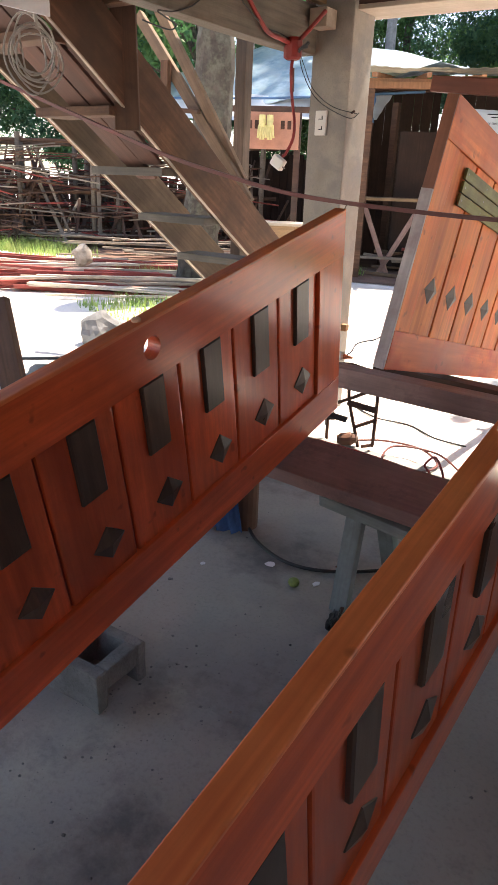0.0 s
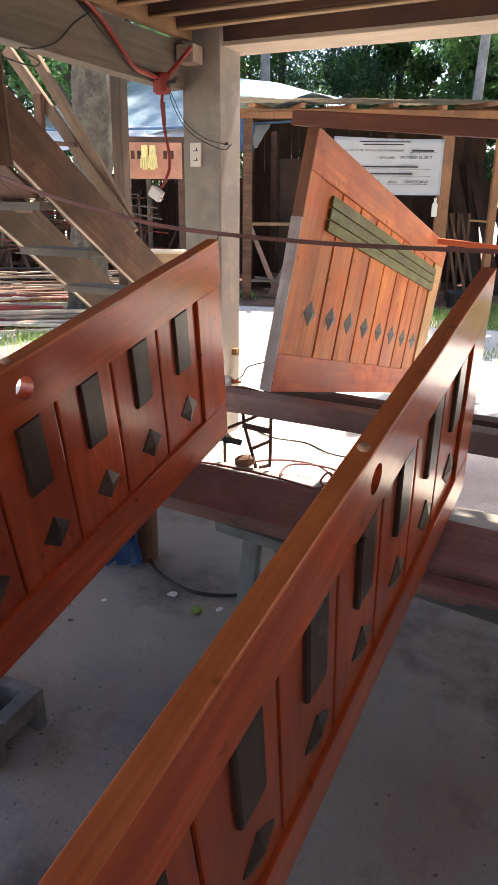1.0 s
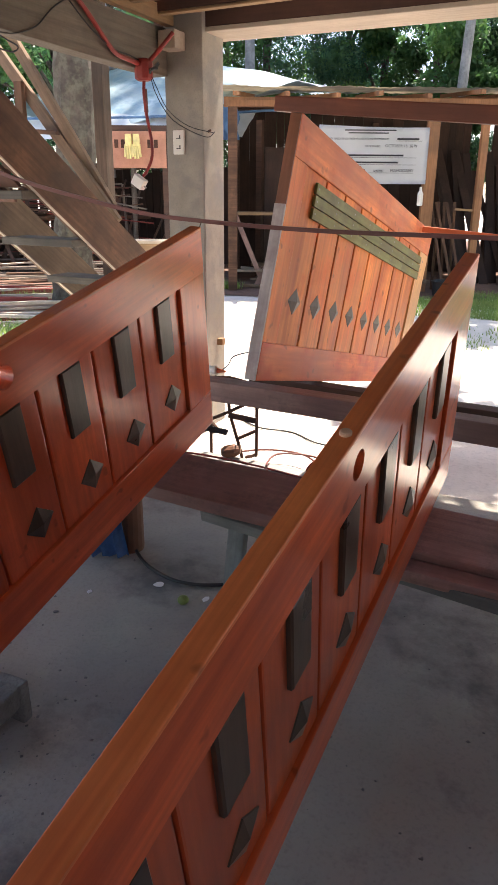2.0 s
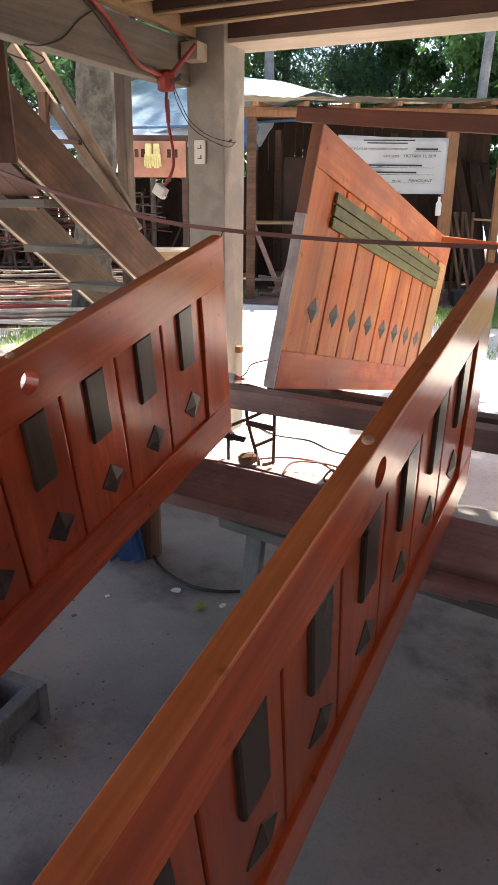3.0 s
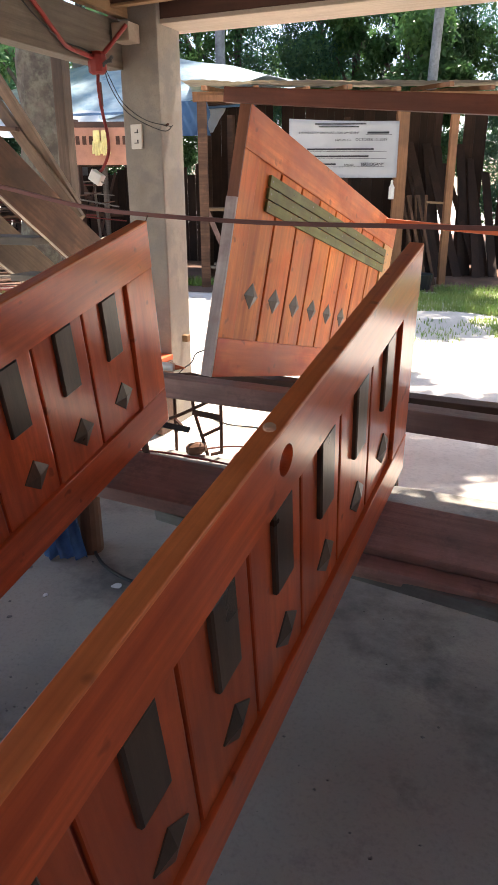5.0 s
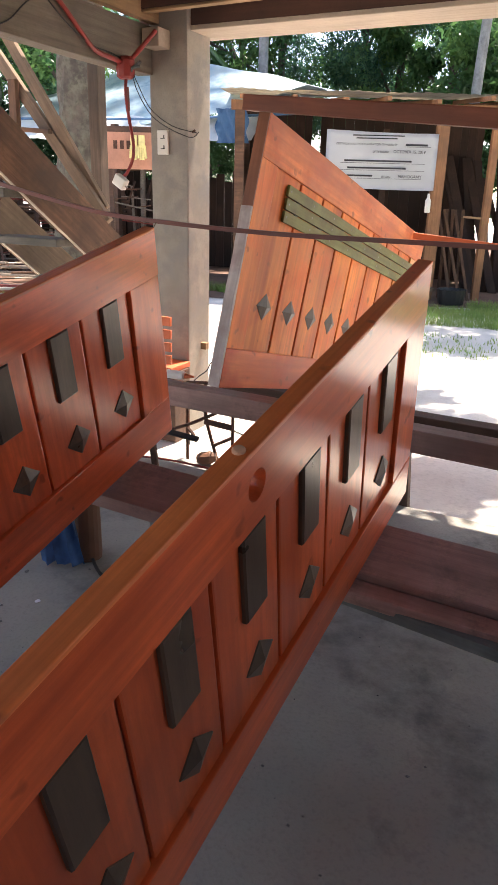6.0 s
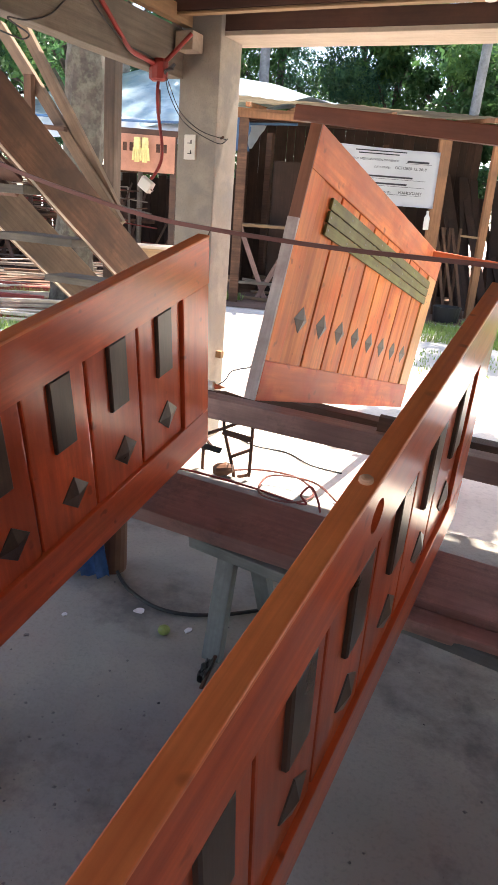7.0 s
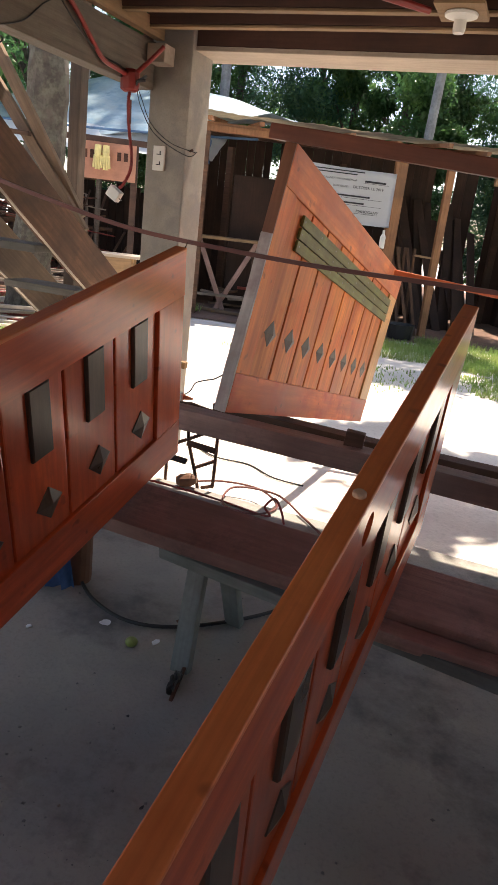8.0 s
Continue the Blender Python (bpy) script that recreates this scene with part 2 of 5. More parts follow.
STEEL = material("screw_steel", (0.30, 0.28, 0.26), 0.4, metal=0.9, blotch=0.1, fine=0, bump=0)


# ---- building helpers ----
def mesh_of(bm, mat, name="mesh", smooth=False):
    bmesh.ops.recalc_face_normals(bm, faces=bm.faces)
    me = bpy.data.meshes.new(name)
    bm.to_mesh(me)
    bm.free()
    me.materials.append(mat)
    if smooth:
        me.polygons.foreach_set("use_smooth", [True] * len(me.polygons))
    return me


def empty(name, m, label, category, group="", kind=""):
    ob = new(name)
    ob.empty_display_size = 0.1
    ob.matrix_basis = m
    return tagged(ob, label, category, group, kind)


def part(name, bm, mat, parent, label="", smooth=False):
    ob = new(name, mesh_of(bm, mat, name, smooth))
    ob.parent = parent
    if label:
        ob["label"] = label
    return ob


def thing(name, bm, mat, label, category, group="", kind="", m=None, smooth=False):
    ob = new(name, mesh_of(bm, mat, name, smooth))
    if m is not None:
        ob.matrix_basis = m
    return tagged(ob, label, category, group, kind)


def box(x0, y0, z0, x1, y1, z1, bevel=0.004, bm=None):
    """An upright block with worn edges."""
    own = bmesh.new()
    bmesh.ops.create_cube(own, size=1)
    for v in own.verts:
        v.co = Vector((x0 + (v.co.x + 0.5) * (x1 - x0), y0 + (v.co.y + 0.5) * (y1 - y0), z0 + (v.co.z + 0.5) * (z1 - z0)))
    if bevel:
        bmesh.ops.bevel(own, geom=own.edges[:], offset=bevel, segments=2, affect="EDGES", profile=0.6)
    return own if bm is None else join(bm, own)


def join(bm, other, m=None):
    if m is not None:
        other.transform(m)
    me = bpy.data.meshes.new("t")
    other.to_mesh(me)
    other.free()
    bm.from_mesh(me)
    bpy.data.meshes.remove(me)
    return bm


def frame_along(a, b, up=(0, 0, 1)):
    """A pose at a with local x towards b and local z as near to up as it gets; and the length."""
    a, b = Vector(a), Vector(b)
    x = (b - a).normalized()
    z = Vector(up) - x * x.dot(Vector(up))
    z.normalize()
    y = z.cross(x)
    return Matrix(((x.x, y.x, z.x, a.x), (x.y, y.y, z.y, a.y), (x.z, y.z, z.z, a.z), (0, 0, 0, 1))), (b - a).length


def plank_bm(length, width, thick, bevel=0.004, warp=0.0, seed=0):
    """A board along x, centred in y, its top at z = 0, slightly warped."""
    rng = random.Random(seed)
    bm = box(0, -width / 2, -thick, length, width / 2, 0, bevel)
    if warp:
        cuts = max(2, int(length / 0.35))
        for i in range(1, cuts):
            g = bm.verts[:] + bm.edges[:] + bm.faces[:]
            bmesh.ops.bisect_plane(bm, geom=g, plane_co=(length * i / cuts, 0, 0), plane_no=(1, 0, 0))
        ph, ph2 = rng.uniform(0, 6), rng.uniform(0, 6)
        for v in bm.verts:
            v.co.z += warp * math.sin(v.co.x * 2.1 + ph)
            v.co.y += warp * 0.8 * math.sin(v.co.x * 2.7 + ph2)
    return bm


def board(name, a, b, width, thick, mat, label="", category="timber", up=(0, 0, 1), group="", parent=None, warp=0.0, seed=0, bevel=0.004, kind=""):
    """A straight timber whose top middle line runs from a to b."""
    m, n = frame_along(a, b, up)
    ob = new(name, mesh_of(plank_bm(n, width, thick, bevel, warp, seed), mat, name))
    ob.matrix_basis = m
    if parent:
        ob.parent = parent
        if label:
            ob["label"] = label
        return ob
    return tagged(ob, label, category, group, kind)


def tube_bm(points, radius, sides=8, smooth_steps=0, radii=None):
    pts = [Vector(p) for p in points]
    if smooth_steps:
        out = []
        for i in range(len(pts) - 1):
            p0, p1, p2, p3 = pts[max(i - 1, 0)], pts[i], pts[i + 1], pts[min(i + 2, len(pts) - 1)]
            for s in range(smooth_steps):
                t = s / smooth_steps
                out.append(0.5 * ((2 * p1) + (p2 - p0) * t + (2 * p0 - 5 * p1 + 4 * p2 - p3) * t * t + (3 * p1 - p0 - 3 * p2 + p3) * t ** 3))
        pts = out + [pts[-1]]
    bm = bmesh.new()
    rings = []
    side = None
    for i, p in enumerate(pts):
        d = (pts[min(i + 1, len(pts) - 1)] - pts[max(i - 1, 0)]).normalized()
        if side is None:
            side = d.orthogonal().normalized()
        side = (side - d * side.dot(d)).normalized()
        other = d.cross(side)
        r = radii[min(i, len(radii) - 1)] if radii else radius
        rings.append([bm.verts.new(p + r * (math.cos(2 * math.pi * k / sides) * side + math.sin(2 * math.pi * k / sides) * other)) for k in range(sides)])
    for r0, r1 in zip(rings, rings[1:]):
        for k in range(sides):
            bm.faces.new((r0[k], r0[(k + 1) % sides], r1[(k + 1) % sides], r1[k]))
    bm.faces.new(rings[0][::-1])
    bm.faces.new(rings[-1])
    return bm


def lathe_bm(profile, sides=20):
    bm = bmesh.new()
    rings = [[bm.verts.new((r * math.cos(2 * math.pi * k / sides), r * math.sin(2 * math.pi * k / sides), z)) for k in range(sides)] for r, z in profile]
    for a, b in zip(rings, rings[1:]):
        for k in range(sides):
            bm.faces.new((a[k], a[(k + 1) % sides], b[(k + 1) % sides], b[k]))
    bm.faces.new(rings[0][::-1])
    bm.faces.new(rings[-1])
    return bm


def axes(o, u, v, w):
    """A pose from its origin and three axes."""
    return Matrix(((u[0], v[0], w[0], o[0]), (u[1], v[1], w[1], o[1]), (u[2], v[2], w[2], o[2]), (0, 0, 0, 1)))


# ---- ground, floor and the open workshop's frame ----
def sheet(name, x0, y0, x1, y1, z, step, rough, mat, label, category, seed=0, edge=None):
    nx, ny = max(1, int((x1 - x0) / step)), max(1, int((y1 - y0) / step))
    bm = bmesh.new()
    grid = [[bm.verts.new((x0 + (x1 - x0) * i / nx, y0 + (y1 - y0) * j / ny,
                           z + rough * noise.noise(Vector((i * step * 0.9 + seed, j * step * 0.9, seed))))) for j in range(ny + 1)] for i in range(nx + 1)]
    for i in range(nx):
        for j in range(ny):
            bm.faces.new((grid[i][j], grid[i + 1][j], grid[i + 1][j + 1], grid[i][j + 1]))
    return thing(name, bm, mat, label, category, kind="structure", smooth=True)


sheet("ground", -400, -300, 400, 500, -0.055, 50, 0.0, DIRT, "pale trodden dirt yard reaching into the distance", "ground")


def patch(name, outline, z, mat, label, category):
    """A flat sheet with an uneven edge, laid on the ground."""
    bm = bmesh.new()
    pts = []
    n = len(outline)
    for i in range(n):
        a, b = Vector((*outline[i], 0)), Vector((*outline[(i + 1) % n], 0))
        steps = max(2, int((b - a).length / 0.25))
        for s in range(steps):
            p = a.lerp(b, s / steps)
            w = 0.14 * Vector((noise.noise(p * 2.3), noise.noise(p * 2.3 + Vector((9, 9, 9))), 0))
            pts.append(bm.verts.new((p.x + w.x, p.y + w.y, z)))
    bm.faces.new(pts)
    bmesh.ops.triangulate(bm, faces=bm.faces[:])
    return thing(name, bm, mat, label, category, kind="structure")


patch("soil_patch", [(-8.4, 8.0), (-6.6, 8.3), (-5.3, 8.45), (-3.8, 8.75), (-2.3, 9.4), (-0.4, 10.3), (4, 13.0), (8, 16), (6, 24), (-16, 22), (-22, 10), (-14, 6.0), (-10.5, 7.4)], -0.045, SOIL,
      "bare brown soil in the shade under the shed and trees", "soil")

# floor slab, thick, with a worn front edge
thing("floor", box(-2.35, -3.6, -0.12, 3.6, 3.0, 0.0, 0.015), CONCRETE, "grey worn concrete slab floor with dust and stains", "floor", kind="structure")

# two unseen walls, added to keep side and rear light off the doors
thing("wall_east", box(1.75, -3.6, 0.0, 1.9, 1.7, 2.06, 0.0), WALLPLAIN, "unseen plain wall added to block light from the workshop's inner side", "wall", kind="structure")
thing("wall_south", box(-0.8, -3.6, 0.0, 1.748, -3.45, 2.06, 0.0), WALLPLAIN, "unseen plain wall added to block light from the workshop's back", "wall", kind="structure")

UP = 2.06   # underside of the front beam


def post():
    ob = empty("concrete_post", pose(-2.005, 3.585, -0.06), "square grey concrete post carrying the upper floor", "post", kind="structure")
    part("shaft", box(-0.115, -0.115, 0, 0.115, 0.115, UP + 0.2, 0.008), POSTCONC, ob)
    return ob


post()
thing("post_corner", box(2.1, 3.49, -0.06, 2.33, 3.7, UP + 0.2, 0.008), POSTCONC, "square grey concrete post at the far corner of the workshop", "post", kind="structure")
thing("post_rear", box(-2.3, -1.5, -0.06, -2.07, -1.27, UP + 0.2, 0.008), POSTCONC, "square grey concrete post at the rear of the workshop", "post", kind="structure")




def upper_floor():
    board("trim_front_beam", (-2.2, 3.63, UP + 0.10), (2.4, 3.63, UP + 0.10), 0.255, 0.078, DARKJOIST, "dark front beam of the workshop", "beam", kind="structure", warp=0.004, seed=4)
    board("trim_soffit", (-2.2, 3.63, UP + 0.021), (2.4, 3.63, UP + 0.021), 0.26, 0.022, PALELUMBER, "pale new-sawn soffit plank along the open front", "plank", kind="structure", warp=0.004, seed=4)
    board("trim_side_beam", (-2.14, 3.47, UP + 0.03), (-2.14, -1.6, UP + 0.03), 0.09, 0.22, BEAMGREY, "rough sawn beam running from the concrete post", "beam", kind="structure", warp=0.006, seed=5)
    for i in range(17):
        y = 3.335 - 0.242 * i
        board("trim_joist", (-2.06, y, UP + 0.22), (2.33, y, UP + 0.22), 0.05, 0.15, DARKJOIST, "dark sawn floor joist under the upper floor", "joist", kind="structure", warp=0.003, seed=20 + i)
        board("trim_joist_edge", (-2.06, y, UP + 0.068), (2.33, y, UP + 0.068), 0.046, 0.012, LUMBER, "pale lower edge of a floor joist", "joist", kind="structure", warp=0.003, seed=20 + i)
    bm = bmesh.new()
    for i in range(21):
        y0 = -0.805 + i * 0.215
        box(-2.4, y0, UP + 0.225, 2.4, y0 + 0.209, UP + 0.25, 0.002, bm)
    thing("ceiling", bm, DARKJOIST, "dark boards of the upper floor seen from below", "ceiling", kind="structure")
    thing("upper_wall", box(-2.35, 3.58, UP + 0.26, 2.4, 3.74, 4.6, 0.005), WALLPLAIN, "plain front wall of the upper storey", "wall", kind="structure")


upper_floor()


# ---- the doors ----
def slab_with_hole(x0, y0, z0, x1, y1, z1, hx, hy, hr, sides=32):
    """A board lying in x and y with a round hole through it."""
    bm = bmesh.new()
    s = min(hy - y0, y1 - hy) - 0.004
    box(x0, y0, z0, hx - s, y1, z1, 0.0, bm)
    box(hx + s, y0, z0, x1, y1, z1, 0.0, bm)
    for face_z in (z0, z1):
        inner = [bm.verts.new((hx + hr * math.cos(2 * math.pi * k / sides), hy + hr * math.sin(2 * math.pi * k / sides), face_z)) for k in range(sides)]
        outer = []
        for k in range(sides):
            a = 2 * math.pi * k / sides
            c, d = math.cos(a), math.sin(a)
            f = 1 / max(abs(c), abs(d))
            px = hx + s * c * f
            py = hy + (s if abs(d) < abs(c) else (y1 - hy if d > 0 else hy - y0)) * d * f if abs(d) >= abs(c) else hy + d * f * (y1 - hy if d > 0 else hy - y0)
            outer.append(bm.verts.new((px, py, face_z)))
        for k in range(sides):
            bm.faces.new((inner[k], inner[(k + 1) % sides], outer[(k + 1) % sides], outer[k]))
        if face_z == z0:
            low_i, low_o = inner, outer
    for k in range(sides):
        j = (k + 1) % sides
        bm.faces.new((low_i[k], low_i[j], inner[j], inner[k]))
        bm.faces.new((low_o[k], low_o[j], outer[j], outer[k]))
    return bm


def pyramid(cx, cy, a, b, z0, rise, edge=0.004):
    """A pointed diamond stud with a low rim."""
    bm = bmesh.new()
    low = [bm.verts.new((cx + dx * a, cy + dy * b, z0)) for dx, dy in ((1, 0), (0, 1), (-1, 0), (0, -1))]
    rim = [bm.verts.new((cx + dx * a, cy + dy * b, z0 + edge)) for dx, dy in ((1, 0), (0, 1), (-1, 0), (0, -1))]
    tip = bm.verts.new((cx, cy, z0 + rise))
    for k in range(4):
        j = (k + 1) % 4
        bm.faces.new((low[k], low[j], rim[j], rim[k]))
        bm.faces.new((rim[k], rim[j], tip))
    bm.faces.new(low[::-1])
    return bm


def chamfered(x0, y0, x1, y1, z0, z1, c):
    """A raised block whose face edges slope off."""
    bm = bmesh.new()
    low = [bm.verts.new(p) for p in ((x0, y0, z0), (x1, y0, z0), (x1, y1, z0), (x0, y1, z0))]
    mid = [bm.verts.new((v.co.x, v.co.y, z1 - c)) for v in low]
    top = [bm.verts.new(p) for p in ((x0 + c, y0 + c, z1), (x1 - c, y0 + c, z1), (x1 - c, y1 - c, z1), (x0 + c, y1 - c, z1))]
    for a, b in ((low, mid), (mid, top)):
        for k in range(4):
            j = (k + 1) % 4
            bm.faces.new((a[k], a[j], b[j], b[k]))
    bm.faces.new(top)
    bm.faces.new(low[::-1])
    return bm


def rounded(x0, y0, z0, x1, y1, z1, r):
    """A long strip whose two outer long edges are rounded off."""
    bm = bmesh.new()
    prof = [(y1, z0), (y1, z1)]
    for cz, s in ((z1 - r, 1), (z0 + r, -1)):
        arc = [(y0 + r - r * math.sin(a), cz + s * r * math.cos(a)) for a in [k * math.pi / 10 for k in range(6)]]
        prof += arc if s > 0 else arc[::-1]
    rings = [[bm.verts.new((x, y, z)) for y, z in prof] for x in (x0, x1)]
    n = len(prof)
    for k in range(n):
        bm.faces.new((rings[0][k], rings[0][(k + 1) % n], rings[1][(k + 1) % n], rings[1][k]))
    bm.faces.new(rings[0][::-1])
    bm.faces.new(rings[1])
    return bm


def leaf_door(m, label):
    """A narrow leaf: x runs along its length, y across it, z out of its face."""
    L, W, T = 2.030, 0.697, 0.037
    R, S1, S2 = 0.150, 0.137, 0.130
    n, pitch = 8, 0.2188
    E = R + n * pitch          # where the near rail begins
    d = empty("door_leaf", m, label, "door", "varnished doors")
    part("stile", slab_with_hole(0, 0.004, -T, L, S1, 0, 0.8964, 0.063, 0.0275), VARNISH, d)
    part("backing", box(R - 0.002, S1 - 0.002, -T + 0.004, E + 0.002, W - S2 + 0.002, -0.021, 0.0), GROOVE, d, "dark red grooved backing")
    part("stile", box(0, W - S2, -T, L, W, 0, 0.004), VARNISH, d)
    part("rail", box(0.0, S1 + 0.0005, -T, R, W - S2 - 0.0005, -0.001, 0.003), VARNISH_V, d)
    part("rail", box(E, S1 + 0.0005, -T, L, W - S2 - 0.0005, -0.001, 0.003), VARNISH_V, d)
    part("edge_strip", rounded(-0.0004, -0.004, -T - 0.0003, L + 0.0004, 0.0042, 0.0003, 0.003), ORANGE, d, "orange varnished long edge")
    part("plug", lathe_bm([(0.0105, 0), (0.0105, 0.004), (0.008, 0.0065), (0.004, 0.0075)], 16), PEACH, d, "pale round wooden plug").matrix_basis = Matrix.Translation((0.9149, -0.004, -T * 0.5)) @ pose(0, 0, 0, 90, 0, 0)
    for i in range(n):
        u0 = R + i * pitch
        part("plank", box(u0 + 0.004, S1 - 0.004, -T + 0.006, u0 + pitch - 0.004, W - S2 + 0.004, -0.012, 0.005), VARNISH_V, d)
        uc = u0 + 0.0617
        part("inlay_block", chamfered(uc, S1 + 0.003, uc + 0.0745, S1 + 0.190, -0.014, -0.001, 0.0035), INLAY, d, "dark stained raised block")
        part("diamond_stud", pyramid(uc + 0.022, 0.4725, 0.050, 0.048, -0.013, 0.014), INLAY, d, "dark pointed diamond stud")
    return d


leaf_door(axes((-1.0416, 1.9254, 1.1902), (0.0109, -0.973, -0.2308), (-0.074, 0.2294, -0.9705), (0.9972, 0.0277, -0.0694)),
          "red varnished narrow wooden door leaf propped on its long edge")
leaf_door(axes((-0.2141, 1.8972, 1.1465), (-0.0375, -0.9712, -0.2355), (-0.0569, 0.2373, -0.9698), (0.9977, -0.0229, -0.0641)),
          "red varnished door leaf with dark inlays, propped on its edge")


def wide_door(m):
    """The wide door: x along its length from the near end, y across it from the lower edge upwards, z out of its face."""
    L, W, T = 2.16, 0.953, 0.045
    R0, R1, S1, S2 = 0.125, 0.20, 0.145, 0.145
    d = empty("wide_door", m, "honey varnished wide plank door with green slats, unfinished", "door", "varnished doors")
    part("stile", box(0, 0, -T, L, S1, 0, 0.004), HONEY_H, d, "reddish lower stile")
    part("stile", box(0, W - S2, -T, L, W, 0, 0.004), HONEY_U, d)
    part("rail", box(0.0, S1 + 0.0005, -T, R0, W - S2 - 0.0005, -0.001, 0.003), HONEY, d)
    part("rail", box(L - R1, S1 + 0.0005, -T, L, W - S2 - 0.0005, -0.001, 0.003), HONEYLIT, d, "end rail coloured paler for the sun sheen on it")
    strip = box(-0.012, 0.0, -T + 0.001, 0.0, 0.64, -0.001, 0.001)
    for q in range(1, 16):
        bmesh.ops.bisect_plane(strip, geom=strip.verts[:] + strip.edges[:] + strip.faces[:], plane_co=(0, 0.04 * q, 0), plane_no=(0, 1, 0))
    for v in strip.verts:
        if v.co.x < -0.006:
            v.co.x += 0.010 * noise.noise(Vector((3.0, v.co.y * 5.0, v.co.z * 8.0))) + 0.004 * noise.noise(Vector((v.co.y * 30.0, 1.0, 0.0)))
            v.co.x = min(v.co.x, -0.002)
    part("end_strip", strip, ENDGRAIN, d, "bare waney pale grey end edge")
    part("end_strip", box(-0.006, 0.6405, -T + 0.001, 0.0, W, -0.001, 0.001), ENDBROWN, d, "stained red-brown end edge")
    pitch = (L - R0 - R1) / 8
    part("backing", box(R0 - 0.002, S1 - 0.002, -T + 0.004, L - R1 + 0.002, W - S2 + 0.002, -0.021, 0.0), GROOVE, d, "dark red grooved backing")
    for i in range(8):
        u0 = R0 + i * pitch
        part("plank", box(u0 + 0.008, S1 - 0.004, -T + 0.006, u0 + pitch - 0.008, W - S2 + 0.004, -0.010, 0.004), HONEY, d)
        part("diamond_stud", pyramid(u0 + pitch / 2, 0.318, 0.062, 0.052, -0.013, 0.017), INLAY, d, "dark pointed diamond stud")
    for k in range(3):
        y0 = 0.640 + k * 0.0465
        s = part("slat", box(R0 + 0.105, y0, -0.006, L - R1 + 0.03, y0 + 0.0415, 0.006, 0.002), GREENISH, d, "olive green raised slat")
        for i in range(7 if k else 0):
            part("spacer", box(R0 + 0.20 + i * pitch * 1.08, y0 - 0.0075, -0.011, R0 + 0.225 + i * pitch * 1.08, y0 - 0.0005, 0.003, 0.001), INLAY, s, "small dark wooden spacer")
        for i in range(9):
            part("screw", lathe_bm([(0.004, 0), (0.004, 0.0015), (0.002, 0.002)], 8), STEEL, s).matrix_basis = Matrix.Translation((R0 + 0.125 + i * pitch * 0.97, y0 + 0.021, 0.0055))
    return d


wide_door(axes((-1.012, 2.27, 0.633), (0.034, 0.973, -0.2284), (0.0754, 0.2254, 0.9714), (0.9966, -0.0503, -0.0657)))


def door_frame():
    """Bare frame of jambs and head, held upright against the wide door's end."""
    f = empty("door_frame", pose(0, 0, 0), "unfinished wooden door frame standing against the wide door", "door frame")
    board("head", (-1.035, 2.50, 1.618), (0.24, 2.16, 1.475), 0.055, 0.050, HEADRED, "red-brown head", parent=f, warp=0.002)
    board("jamb", (0.21, 2.16, 1.42), (0.19, 2.27, 0.60), 0.075, 0.04, REDPRIME, parent=f, up=(0, -1, 0.2))
    return f


door_frame()


# ---- trestle, timbers and clutter under the doors ----
def timbers():
    m1 = (0, -0.24, 0.97)
    board("support_plank", (-1.62, 1.80, 0.447), (0.95, 1.80, 0.375), 0.205, 0.052, REDPRIME, "red-brown rough plank carrying the propped doors", "plank", up=(0, -0.24, 0.97), warp=0.003, seed=3)
    board("support_timber", (-0.36, 1.682, 0.352), (1.1, 1.672, 0.318), 0.05, 0.045, REDPRIME, "reddish rough timber lying along the trestle", "timber", up=(0, -0.24, 0.97), seed=8)
    board("cross_timber", (-1.75, 2.452, 0.578), (0.6, 2.49, 0.515), 0.085, 0.085, REDPRIME, "dark red-brown timber carrying the wide door's end", "timber", warp=0.004, seed=6)
    board("rear_timber", (-1.35, 2.955, 0.468), (1.0, 2.93, 0.44), 0.085, 0.09, DARKTIMBER, "dark rough timber carrying the wide door", "timber", warp=0.006, seed=9)
    board("spacer_block", (-0.615, 2.49, 0.605), (-0.545, 2.50, 0.600), 0.045, 0.06, DARKTIMBER, "small red-brown wooden spacer block", "block")


timbers()


def trestle(x0, x1, y, z, label):
    t = empty("trestle", pose(0, 0, 0), label, "trestle", "work trestles")
    board("top_bar", (x0 + 0.06, y, z), (x1, y - 0.205, z - 0.045), 0.075, 0.04, PAINTED, parent=t, up=(0, -0.2, 0.98), warp=0.003)
    for x in (x0 + 0.19, x1 - 0.3):
        board("leg", (x - 0.02, y - 0.0, z - 0.045), (x + 0.01, y - 0.13, 0.0), 0.058, 0.035, PAINTED, parent=t, up=(0, -1, 0))
        board("leg", (x + 0.07, y + 0.05, z - 0.045), (x + 0.05, y + 0.22, 0.0), 0.055, 0.035, PAINTED, parent=t, up=(0, 1, 0))
    return t


trestle(-1.02, 0.85, 1.79, 0.342, "worn blue-grey wooden trestle under the plank")


def rear_trestle():
    t = empty("trestle", pose(0, 0, 0), "rough wooden trestle under the cross timbers", "trestle", "work trestles")
    for x, y, z in ((-1.62, 2.45, 0.49), (0.45, 2.47, 0.43), (-0.5, 2.955, 0.37), (0.8, 2.93, 0.345)):
        board("leg", (x, y, z), (x + 0.02, y + 0.04, -0.05), 0.07, 0.05, DARKTIMBER, parent=t, up=(0, -1, 0))
    return t


rear_trestle()


